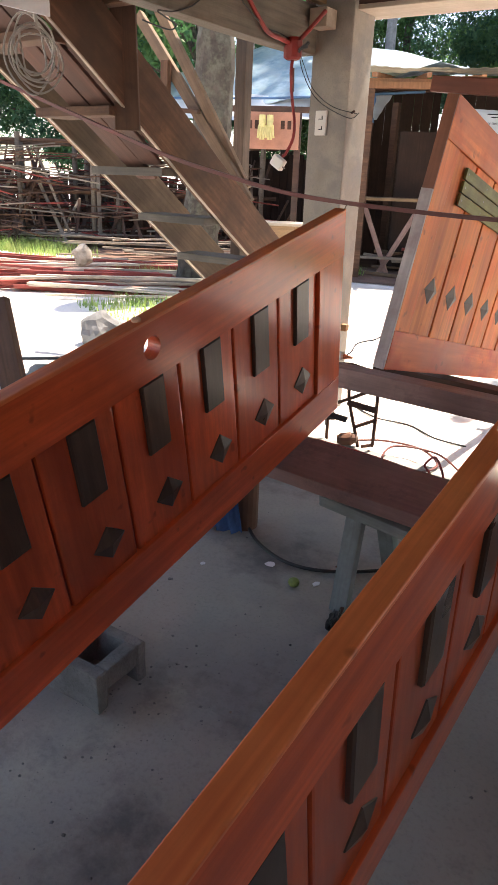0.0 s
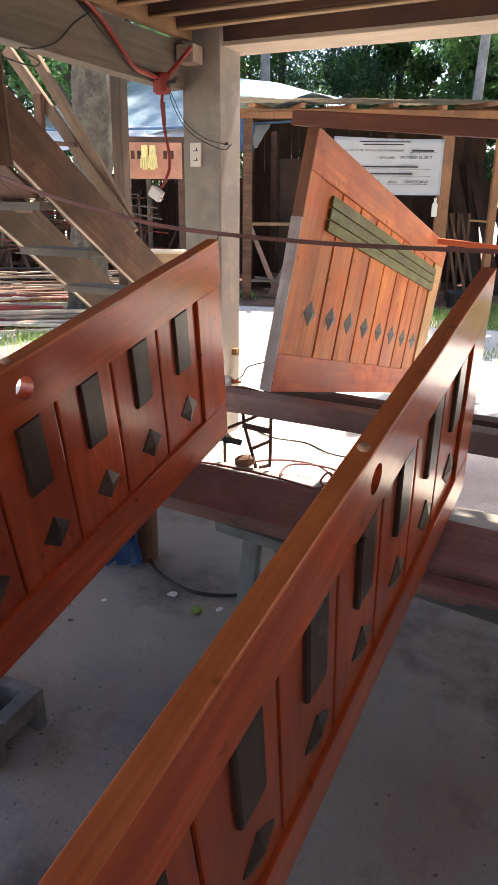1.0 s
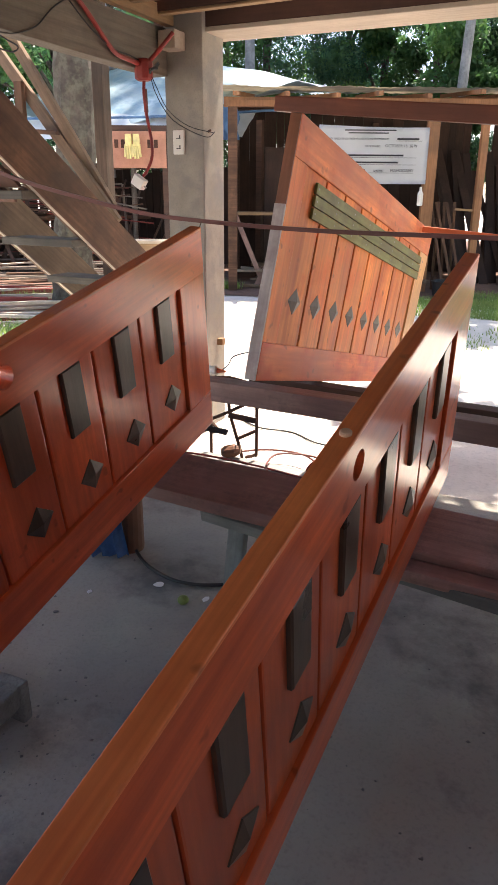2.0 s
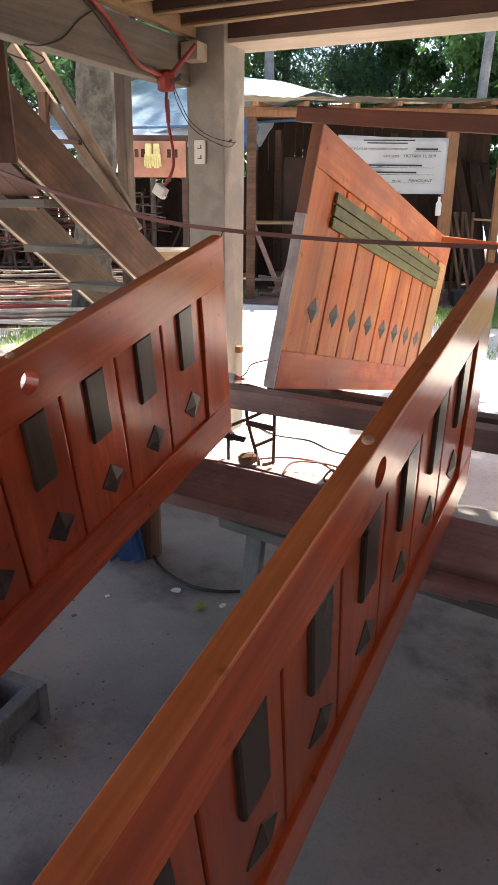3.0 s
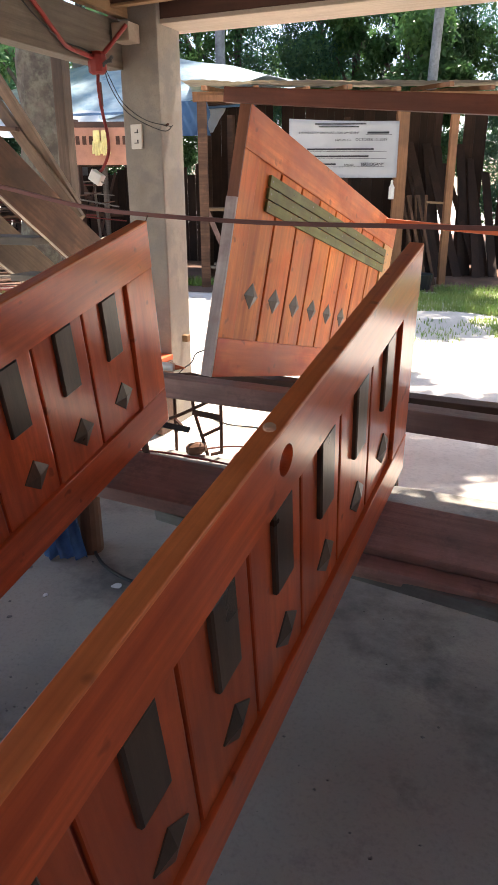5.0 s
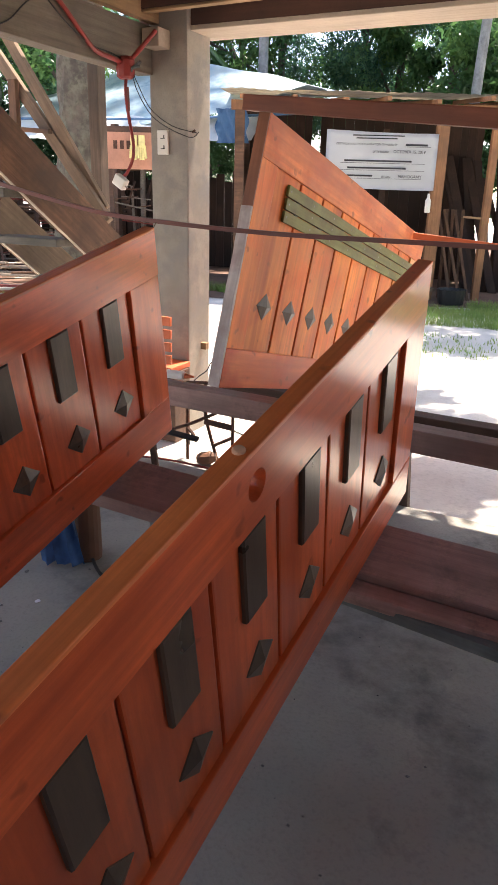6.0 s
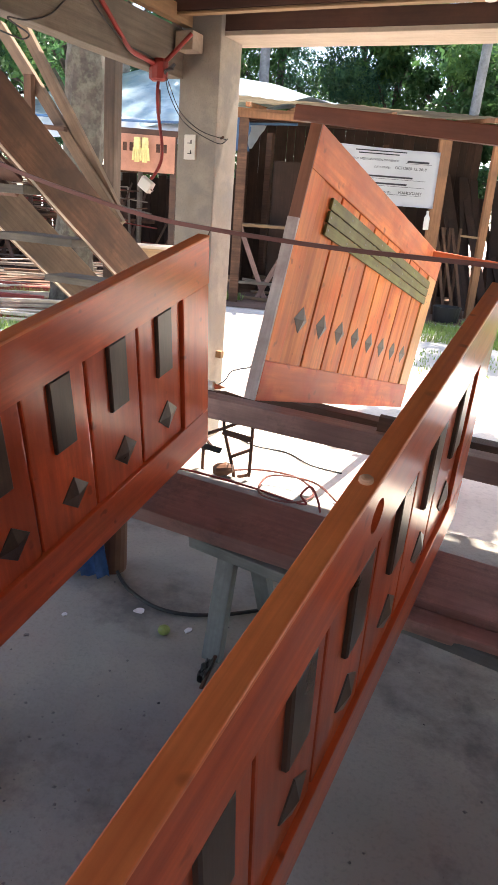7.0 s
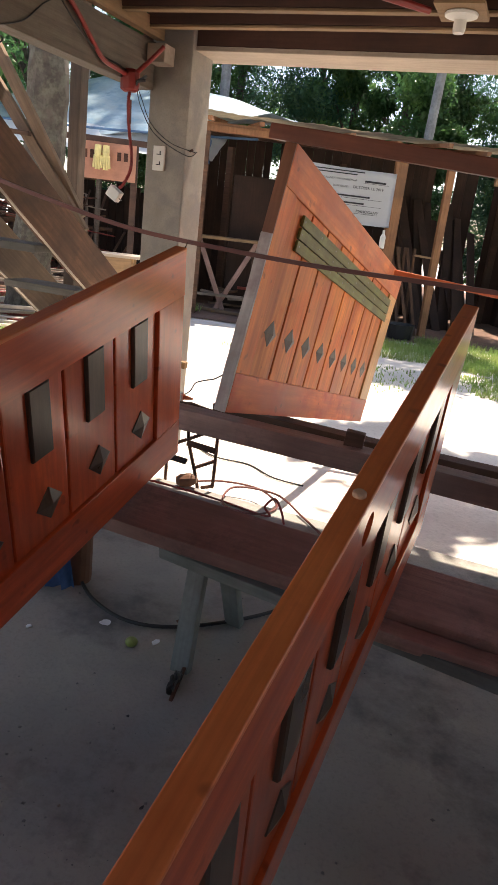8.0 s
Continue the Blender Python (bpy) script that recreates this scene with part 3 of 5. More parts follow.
def hollow_block():
    ob = empty("hollow_block", pose(-1.083, 0.90, 0.0, 0, 0, 2), "chipped grey hollow concrete block lying on the floor", "concrete block")

    def rough(bm):
        for q in range(1, 7):
            bmesh.ops.bisect_plane(bm, geom=bm.verts[:] + bm.edges[:] + bm.faces[:], plane_co=(-0.05 * q, 0, 0), plane_no=(1, 0, 0))
        for q in range(1, 4):
            bmesh.ops.bisect_plane(bm, geom=bm.verts[:] + bm.edges[:] + bm.faces[:], plane_co=(0, 0.045 * q, 0), plane_no=(0, 1, 0))
        for v in bm.verts:
            v.co += 0.005 * noise.noise_vector(v.co * 60)
        return bm

    part("face_shell", rough(box(-0.32, 0.0, 0, 0, 0.036, 0.113, 0.006)), BLOCKCONC, ob)
    part("face_shell", rough(box(-0.32, 0.148, 0, 0, 0.18, 0.115, 0.006)), BLOCKCONC, ob)
    part("end_web", rough(box(-0.042, 0.034, 0.055, -0.002, 0.150, 0.116, 0.006)), BLOCKCONC, ob)
    part("middle_web", rough(box(-0.185, 0.034, 0.01, -0.150, 0.150, 0.112, 0.006)), BLOCKCONC, ob)
    part("end_web", rough(box(-0.318, 0.034, 0.01, -0.285, 0.150, 0.112, 0.006)), BLOCKCONC, ob)
    return ob


hollow_block()


# ---- stairs to the upper floor, outside the workshop ----
def stairs():
    st = empty("staircase", pose(0, 0, 0), "rough open wooden staircase with plank treads, weathered brown", "staircase")
    for x, w, mt, top in ((-2.80, 0.285, STAIRWOOD, 2.085), (-3.50, 0.29, BRACEWOOD, 2.135)):
        board("stringer", (x, 2.30, top), (x, 5.12, 0.11), w, 0.045, mt, parent=st, up=(1, 0, 0), warp=0.004, seed=int(-x * 10))
        board("worn_edge", (x + 0.001, 2.30 - 0.083, top - 0.118), (x + 0.001, 5.12 - 0.083, 0.11 - 0.118), 0.009, 0.018, PALESLAB, "pale strip along the lower edge", parent=st, up=(1, 0, 0), warp=0.004, seed=int(-x * 10))
    for k in range(7):
        y, z = 2.42 + 0.39 * k, 1.86 - 0.281 * k
        board("tread", (-3.40, y, z), (-2.83, y, z), 0.23, 0.046, STAIRWOOD if k < 2 else GREYTREAD, parent=st, warp=0.003, seed=k)
    for k in range(2, 4):
        board("soffit_board", (-3.40 + 0.155 * k, 2.16, 2.02), (-3.40 + 0.155 * k, 3.25 - 0.12 * (k % 2), 1.25 + 0.08 * (k % 2)), 0.15, 0.02, DARKJOIST, parent=st, up=(0, 0.5, 1), warp=0.003, seed=40 + k)
    return st


stairs()
# added roof above the view; its length sets how far the stairs are shaded
thing("stair_roof", box(-3.62, -3.0, 3.05, -2.36, 5.25, 3.09, 0.004), ROOFTIN, "weathered sheet roof added out of view to shade the staircase", "roof", kind="structure")
board("stair_hanger", (-2.79, 2.76, 2.28), (-2.79, 2.78, 1.47), 0.125, 0.06, STAIRWOOD, "short upright plank holding the staircase to the beam", "plank", up=(0.6, -0.8, 0))
board("trim_header", (-2.1, 2.70, 2.16), (-4.4, 2.70, 2.16), 0.08, 0.15, STAIRWOOD, "dark sawn header beam above the stairs", "beam", kind="structure", warp=0.004)
board("landing_boards", (-2.42, 2.25, 2.24), (-4.0, 2.25, 2.24), 0.9, 0.05, DARKJOIST, "dark boards of the stair landing seen from below", "landing", warp=0.003)
for a, b, w, s in (((-3.86, 4.2, 2.36), (-3.10, 4.26, 1.18), 0.07, 1), ((-4.12, 4.25, 2.36), (-3.02, 4.2, 1.10), 0.075, 2)):
    board("stair_brace", a, b, w, 0.05, BRACEWOOD, "thin grey-brown sawn brace beside the stairs", "brace", up=(0, -1, 0.2), group="stair braces", warp=0.008, seed=s)
board("brace_block", (-3.79, 4.18, 2.03), (-3.80, 4.18, 1.72), 0.07, 0.04, STAIRWOOD, "short block nailed between the stair braces", "block", up=(0, -1, 0))
board("stair_batten", (-3.95, 4.17, 1.735), (-3.45, 4.17, 1.70), 0.04, 0.03, STAIRWOOD, "short brown batten nailed across the braces", "batten")
board("wood_post", (-3.42, 4.62, 3.05), (-3.44, 4.62, -0.06), 0.095, 0.09, POSTWOOD, "rough squared brown timber post behind the stairs", "post", up=(0, -1, 0), warp=0.006, seed=7)
board("trim_outer_beam", (-3.45, 5.2, 3.045), (-3.45, -2.8, 3.045), 0.09, 0.1, STAIRWOOD, "brown beam under the overhanging roof", "beam", kind="structure")
board("leaning_timber", (-2.72, 1.93, 0.0), (-3.04, 2.06, 0.66), 0.12, 0.06, DARKTIMBER, "dark short timber leaning beside the stairs", "timber", up=(0.5, -1, 0.3))
board("floor_pile", (-3.1, 2.0, 0.02), (-3.5, 2.6, 0.0), 0.2, 0.06, GREYWOOD, "grey plank lying on the dirt", "plank")
thing("fence_pipe", tube_bm([(-4.3, 2.2, 0.16), (-3.234, 2.2, 0.297), (-2.548, 2.2, 0.419), (-2.2, 2.2, 0.47)], 0.009, 8, 3), BLACKRUBBER, "thin dark pipe strung beside the stairs", "pipe")


# ---- electric bits on post and beam ----
def junction():
    j = empty("junction_box", pose(-2.07, 3.20, 1.86), "red junction box with red conduit hanging at the beam", "junction box")
    bm = lathe_bm([(0.032, -0.05), (0.048, -0.04), (0.05, 0.03), (0.04, 0.045), (0.02, 0.05)], 10)
    for v in bm.verts:
        v.co.y *= 0.75
    part("box_body", bm, REDPLASTIC, j)
    part("conduit", tube_bm([(-0.005, -0.03, 0.02), (0.0, -0.12, 0.025), (0.0, -0.22, 0.035), (0.0, -0.30, 0.08), (0.0, -0.48, 0.20), (0.02, -0.72, 0.27)], 0.0105, 10, 5), REDPLASTIC, j)
    part("conduit", tube_bm([(0.03, 0, 0.03), (0.09, 0.02, 0.09), (0.13, 0.07, 0.16)], 0.0105, 10, 5), REDPLASTIC, j)
    part("drop_cord", tube_bm([(0.0, 0, -0.05), (0.003, -0.01, -0.11), (0.01, 0, -0.22), (0.03, 0, -0.32), (0.028, 0, -0.40), (-0.01, 0.0, -0.47), (-0.03, 0, -0.485)], 0.008, 8, 6), REDPLASTIC, j, "thin red cord")
    part("cord_sleeve", tube_bm([(0.002, 0, -0.085), (0.006, 0, -0.19)], 0.011, 8), MAROON, j)
    part("wire", tube_bm([(0.035, 0.0, 0.0), (0.05, 0.02, -0.1), (0.10, 0.1, -0.22), (0.2, 0.25, -0.29), (0.25, 0.268, -0.265)], 0.0022, 6, 6), BLACKRUBBER, j)
    part("wire", tube_bm([(0.035, 0.0, -0.01), (0.06, 0.01, -0.07), (0.07, 0.1, -0.17), (0.13, 0.2, -0.24), (0.24, 0.268, -0.27)], 0.002, 6, 6), BLACKRUBBER, j)
    part("clip", tube_bm([(0.04, -0.01, -0.01), (0.075, -0.01, 0.005), (0.095, -0.01, 0.02)], 0.008, 6), BLACKRUBBER, j)
    part("clip", tube_bm([(0.04, -0.01, -0.02), (0.06, -0.02, -0.005), (0.09, -0.01, 0.0)], 0.006, 6), BLACKRUBBER, j)
    return j


junction()


def hanging_socket():
    s = empty("hanging_socket", pose(-2.125, 3.20, 1.345, 0, 32, 0), "pale grey extension socket hanging on a red cord", "socket")
    part("socket_body", box(-0.035, -0.02, -0.028, 0.035, 0.02, 0.028, 0.006), WHITEPLASTIC, s)
    part("prong", box(0.034, -0.004, -0.006, 0.05, 0.004, 0.0, 0.001), STEEL, s)
    return s


hanging_socket()


def outlet():
    o = empty("wall_outlet", pose(-2.037, 3.468, 1.548), "white double wall outlet on the concrete post", "outlet")
    part("plate", box(-0.034, -0.012, -0.06, 0.034, 0.001, 0.06, 0.004), WHITEPLASTIC, o)
    for z in (-0.025, 0.025):
        part("socket", box(-0.012, -0.014, z - 0.008, 0.014, -0.011, z - 0.004, 0.0005), BLACKRUBBER, o)
        part("socket", box(0.006, -0.014, z - 0.004, 0.012, -0.011, z + 0.01, 0.0005), BLACKRUBBER, o)
    return o


outlet()
thing("switch_block", box(-2.085, 3.36, 1.975, -1.985, 3.462, 2.06, 0.006), PALELUMBER, "small pale wooden block on the beam's end", "block")
thing("post_nail", tube_bm([(-1.89, 3.52, 1.60), (-1.865, 3.50, 1.605)], 0.006, 6), RUST, "rusty nail in the concrete post", "nail")
thing("post_peg", box(-1.895, 3.60, 0.435, -1.855, 3.64, 0.475, 0.004), LUMBER, "small wooden peg in the concrete post", "peg")
board("trim_ledger", (-2.07, 3.46, UP + 0.105), (-2.07, -1.6, UP + 0.105), 0.045, 0.075, LUMBER, "orange-brown ledger board on the side beam", "board", kind="structure")
thing("loose_wire", tube_bm([(-2.075, 3.17, 1.897), (-2.07, 3.08, 1.905), (-2.07, 2.97, 1.91), (-2.07, 2.86, 1.94), (-2.07, 2.76, 1.985), (-2.07, 2.66, 2.045), (-2.075, 2.60, 2.075)], 0.0032, 6, 6), BLACKRUBBER, "thin black wire running beside the red conduit", "wire")
thing("loose_wire", tube_bm([(-2.075, 2.68, 2.06), (-2.08, 2.57, 1.995), (-2.08, 2.465, 1.912), (-2.08, 2.34, 1.864), (-2.085, 2.25, 1.852), (-2.09, 2.30, 1.838), (-2.09, 2.36, 1.823), (-2.10, 2.34, 1.803), (-2.11, 2.27, 1.806), (-2.12, 2.20, 1.815)], 0.0032, 6, 6), BLACKRUBBER, "loose black wire looped over the side beam", "wire")
board("back_board", (-3.86, 3.30, 1.87), (-3.34, 3.30, 1.84), 0.5, 0.03, DARKJOIST, "dark wide board nailed behind the stairs", "board", up=(0, -1, 0), warp=0.003)


def lamp_holder():
    l = empty("lamp_holder", pose(-0.56, 3.03, UP + 0.05), "white ceiling lamp holder without a bulb on a plank", "lamp holder")
    part("mount", box(-0.09, -0.11, -0.008, 0.09, 0.11, 0.008, 0.003), LUMBER, l, "raw wooden mount")
    part("base", lathe_bm([(0.058, -0.008), (0.062, -0.012), (0.06, -0.02), (0.03, -0.03), (0.025, -0.032)], 24), WHITEPLASTIC, l, smooth=False)
    part("cup", lathe_bm([(0.023, -0.03), (0.024, -0.06), (0.020, -0.075), (0.012, -0.076)], 20), WHITEPLASTIC, l)
    return l


lamp_holder()
thing("ceiling_conduit", tube_bm([(-1.5, 2.2, UP + 0.05), (-1.1, 2.55, UP + 0.045), (-0.67, 2.98, UP + 0.035)], 0.013, 10, 4), REDPLASTIC, "red conduit under the joists leading to the lamp holder", "conduit")


def cable_coil():
    c = empty("cable_coil", pose(-2.12, 1.67, 1.63, 0, 0, 0), "coil of pale cable hanging on the beam", "cable coil")
    rng = random.Random(5)
    for k in range(7):
        ry, rz = 0.082 + rng.uniform(-0.03, 0.025), 0.095 + rng.uniform(-0.035, 0.03)
        oy, oz = rng.uniform(-0.015, 0.015), rng.uniform(-0.02, 0.01)
        pts = [(0.01 * math.sin(3 * a + k) + 0.004 * k, oy + ry * math.cos(a), oz + rz * math.sin(a)) for a in [i * math.tau / 28 for i in range(29)]]
        part("loop", tube_bm(pts, 0.0034, 6), WIRE, c)
    part("tie", tube_bm([(0.01, 0.02, 0.08), (0.02, 0.0, 0.16), (0.0, -0.01, 0.24)], 0.006, 6, 3), WIRE, c)
    return c


cable_coil()


def beam_sign():
    s = empty("beam_sign", pose(-2.085, 1.435, 1.85), "white painted sign sheet with dark letters on the beam", "sign")
    part("sheet", box(-0.004, -0.5, -0.11, 0.004, 0.29, 0.11, 0.001), PAPER, s)
    cu = bpy.data.curves.new("letters", "FONT")
    cu.body, cu.size, cu.extrude, cu.align_x = "OKE", 0.15, 0.001, "RIGHT"
    me = bpy.data.meshes.new_from_object(bpy.data.objects.new("tmp_text", cu))
    t = new("letters", me)
    me.materials.append(INK)
    t.parent = s
    t.matrix_basis = Matrix.Translation((0.0065, 0.185, 0.0)) @ pose(0, 0, 0, 90, 0, 90)
    return s


beam_sign()

# long battens
bm = tube_bm([(-2.9, 2.0, 1.655), (-2.011, 1.985, 1.392), (-1.775, 1.985, 1.325), (-1.553, 1.985, 1.277), (-1.299, 1.985, 1.2305), (-1.065, 1.985, 1.209), (-0.686, 1.985, 1.1905), (-0.24, 1.985, 1.1857), (0.55, 1.98, 1.178)], 0.0085, 4, 4)
thing("long_batten", bm, MAROON, "long thin bent maroon batten lying across the doors' tops", "batten")
thing("tie_nail", tube_bm([(-1.058, 1.935, 1.178), (-1.058, 1.96, 1.208)], 0.0016, 6), RUST, "thin nail in the door's top edge", "nail")
board("orange_batten", (-0.97, 4.32, 1.125), (1.2, 4.6, 0.93), 0.03, 0.035, ORANGEPIPE, "orange-red batten beyond the wide door", "batten")
board("batten_stake", (1.0, 4.55, 0.97), (1.02, 4.56, -0.06), 0.04, 0.03, LUMBER, "wooden stake holding the orange batten", "stake", up=(0, -1, 0))


# ---- floor clutter ----
thing("stump", lathe_bm([(0.05, 0), (0.052, 0.02), (0.047, 0.2), (0.05, 0.42), (0.03, 0.43)], 16), CLAYPOT, "brown round wooden prop standing on the floor", "prop", m=pose(-1.385, 1.945, 0.0, 3, 4, 0), smooth=False)


def cloth():
    bm = bmesh.new()
    bmesh.ops.create_grid(bm, x_segments=14, y_segments=16, size=0.5)
    for v in bm.verts:
        u, w = v.co.x, v.co.y
        fold = 0.018 * math.sin(u * 19 + w * 3) + 0.012 * math.sin(u * 33 + 1)
        v.co = Vector((u * 0.13 * (1 + 0.3 * (0.5 - w)), fold + 0.05 * (0.5 - w), (w + 0.5) * 0.30 + 0.004 + 0.01 * noise.noise(Vector((u * 5, w * 5, 0)))))
    return thing("blue_rag", bm, BLUECLOTH, "crumpled blue rag hanging to the floor beside the prop", "rag", m=pose(-1.41, 1.80, 0.0, 0, 0, 20), smooth=True)


cloth()
thing("floor_cable", tube_bm([(-1.45, 2.02, 0.012), (-1.31, 1.89, 0.010), (-1.21, 1.83, 0.010), (-1.09, 1.80, 0.010), (-0.97, 1.83, 0.010), (-0.84, 1.93, 0.010), (-0.70, 2.1, 0.010), (-0.6, 2.3, 0.01)], 0.0065, 8, 6), BLACKRUBBER, "dark cable curving over the concrete floor", "cable")
bm = bmesh.new()
bmesh.ops.create_icosphere(bm, subdivisions=3, radius=0.017)
for v in bm.verts:
    v.co.x *= 1.15
    v.co.z += 0.0165
thing("lime", bm, LIME, "small green lime lying on the floor", "fruit", m=pose(-1.005, 1.70, 0.0, 0, 0, 30), smooth=True)


def flake(x, y, s, mat, name, label, seed):
    rng = random.Random(seed)
    bm = bmesh.new()
    n = 9
    pts = [bm.verts.new((s * rng.uniform(0.6, 1.2) * math.cos(k * math.tau / n), s * 0.7 * rng.uniform(0.6, 1.2) * math.sin(k * math.tau / n), 0.003 + rng.uniform(0, 0.003))) for k in range(n)]
    f = bm.faces.new(pts)
    ex = bmesh.ops.extrude_face_region(bm, geom=[f])
    for v in ex["geom"]:
        if isinstance(v, bmesh.types.BMVert):
            v.co.z -= 0.0025
    return thing(name, bm, mat, label, "scrap", "floor scraps", m=pose(x, y, 0, 0, 0, seed * 40))


flake(-1.14, 1.765, 0.022, PAPER, "paper_scrap", "small white paper scrap on the floor", 1)
flake(-0.95, 1.755, 0.016, PAPER, "paper_scrap", "small white paper scrap on the floor", 2)
flake(-1.33, 1.62, 0.012, PAPER, "paper_scrap", "tiny pale paper scrap on the floor", 3)
rng = random.Random(11)
for k in range(26):
    x, y = rng.uniform(-1.5, 0.5), rng.uniform(0.75, 1.9)
    if abs(x + 1.12) < 0.1 or abs(x + 0.28) < 0.12:
        continue
    flake(x, y, rng.uniform(0.004, 0.011), rng.choice((STAIRWOOD, INK, BLOCKCONC, GREYWOOD)), "wood_chip", "tiny chip lying on the dusty floor", 20 + k)


def dark_rag():
    bm = bmesh.new()
    bmesh.ops.create_icosphere(bm, subdivisions=3, radius=0.05)
    for v in bm.verts:
        n = noise.noise(v.co * 40)
        v.co = Vector((v.co.x * 0.5, v.co.y * 1.3, max(0.002, v.co.z * 0.7 + 0.02))) * (1 + 0.5 * n)
        v.co.z = max(0.001, v.co.z)
    return thing("dark_rag", bm, BLACKRUBBER, "dark scrap of rag at the trestle's foot", "rag", m=pose(-0.80, 1.60, 0, 0, 0, 10) @ Matrix.Diagonal((0.6, 0.7, 0.7, 1)))


dark_rag()
board("metal_strip", (-0.775, 1.53, 0.012), (-0.80, 1.66, 0.03), 0.012, 0.006, RUST, "small rusty metal strip on the floor", "strip")


def rebar_stand():
    s = empty("rebar_stand", pose(0, 0, 0), "dark welded rebar stand behind the plank", "stand")
    A0, A1, B0, B1 = (-1.50, 3.0, 0.42), (-1.43, 3.0, 0.015), (-1.345, 3.0, 0.40), (-1.345, 3.0, 0.06)
    for pts in ((A0, (-1.50, 3.0, 0.25), A1, (-1.43, 3.0, -0.05)), (B0, B1, (-1.36, 3.01, 0.02), (-1.41, 3.01, 0.0)), (A0, B0), ((-1.78, 2.96, 0.12), (-1.62, 2.98, 0.18), (-1.48, 3.0, 0.25), (-1.345, 3.0, 0.33)),
                ((-1.45, 3.0, 0.10), (-1.345, 3.0, 0.16)), ((-1.425, 3.0, 0.41), (-1.42, 3.0, 0.35), (-1.39, 3.0, 0.33)), ((-1.62, 3.02, 0.40), (-1.62, 3.02, -0.05)), ((-1.62, 3.02, 0.16), (-1.56, 2.99, 0.13), (-1.60, 2.97, 0.12)),
                ((-1.62, 3.02, 0.40), A0)):
        part("bar", tube_bm(pts, 0.009, 7, 4 if len(pts) > 2 else 0), RUST, s)
    part("strap", plank_bm(0.16, 0.03, 0.008, 0.002), RUST, s).matrix_basis = frame_along((-1.50, 2.985, 0.225), (-1.335, 2.985, 0.215), (0, -1, 0.3))[0]
    return s


rebar_stand()
board("clamp_bar", (-1.60, 2.62, 0.292), (-1.325, 2.64, 0.268), 0.028, 0.012, BLACKRUBBER, "black flat steel bar of a clamp", "clamp", up=(0.2, -0.5, 0.8))
board("clamp_stand", (-1.58, 2.63, 0.28), (-1.57, 2.66, -0.02), 0.03, 0.02, RUST, "short rusty stand under the clamp", "stand", up=(0, -1, 0))
thing("cord_plug", lathe_bm([(0.02, 0), (0.032, 0.02), (0.034, 0.07), (0.02, 0.1)], 12), CLAYPOT, "brown cord plug lying on the ground", "plug", m=pose(-1.52, 2.95, 0.03, 0, 80, 20))
thing("ground_cable", tube_bm([(-1.5, 3.0, 0.01), (-1.35, 3.12, 0.015), (-1.15, 3.15, 0.012), (-1.0, 3.0, 0.012), (-1.05, 2.85, 0.012), (-1.22, 2.86, 0.012), (-1.25, 3.05, 0.03), (-1.05, 3.12, 0.02), (-0.85, 2.95, 0.012), (-0.7, 2.8, 0.01)], 0.0055, 8, 8), MAROON, "loose dark red cable on the ground", "cable")
thing("red_cable", tube_bm([(-1.9, 2.75, 0.05), (-1.6, 2.8, 0.06), (-1.3, 2.9, 0.012), (-1.0, 2.86, 0.012), (-1.01, 2.85, 0.06), (-0.967, 2.85, 0.11), (-0.925, 2.84, 0.06), (-0.90, 2.82, 0.012)], 0.0055, 8, 8), REDPLASTIC, "thin red cable with an upright loop", "cable")
thing("bent_wire", tube_bm([(-1.78, 3.3, -0.05), (-1.74, 3.22, 0.15), (-1.70, 3.2, 0.34), (-1.613, 3.2, 0.424), (-1.585, 3.2, 0.472), (-1.533, 3.2, 0.497), (-1.478, 3.2, 0.516), (-1.42, 3.2, 0.56), (-1.36, 3.1, 0.62)], 0.0035, 6, 5), BLACKRUBBER, "thin black wire bent up beside the concrete post", "wire")
thing("ground_wire", tube_bm([(-1.80, 3.72, -0.05), (-1.6, 3.60, -0.046), (-1.4, 3.62, -0.05), (-1.2, 3.50, -0.046), (-1.02, 3.50, -0.05)], 0.005, 6, 5), BLACKRUBBER, "thin dark wire lying on the sunlit ground", "wire")


def caulk_tube():
    c = empty("sealant_tube", pose(-1.36, 2.452, 0.585, 0, 90, 4), "white sealant tube with red tip on the timber", "tube")
    part("barrel", lathe_bm([(0.016, 0), (0.018, 0.005), (0.018, 0.08), (0.012, 0.085)], 14), WHITEPLASTIC, c).matrix_basis = Matrix.Translation((-0.016, 0, 0))
    part("tip", lathe_bm([(0.011, 0.085), (0.008, 0.1), (0.003, 0.125)], 12), ORANGEPIPE, c, "red tip").matrix_basis = Matrix.Translation((-0.016, 0, 0))
    return c


caulk_tube()


def crate():
    c = empty("plastic_crate", pose(-1.965, 3.36, 0.36), "orange-red plastic crate on a stand by the post", "crate")
    for k in range(4):
        part("slat", box(-0.09, -0.1, 0.05 + 0.07 * k, 0.09, -0.085, 0.1 + 0.07 * k, 0.003), ORANGEPIPE, c)
    part("base", box(-0.09, -0.1, 0.0, 0.09, 0.1, 0.03, 0.004), ORANGEPIPE, c)
    part("stand", box(-0.1, -0.08, -0.41, 0.1, 0.08, 0.0, 0.006), DARKTIMBER, c, "dark wooden stand")
    return c


crate()


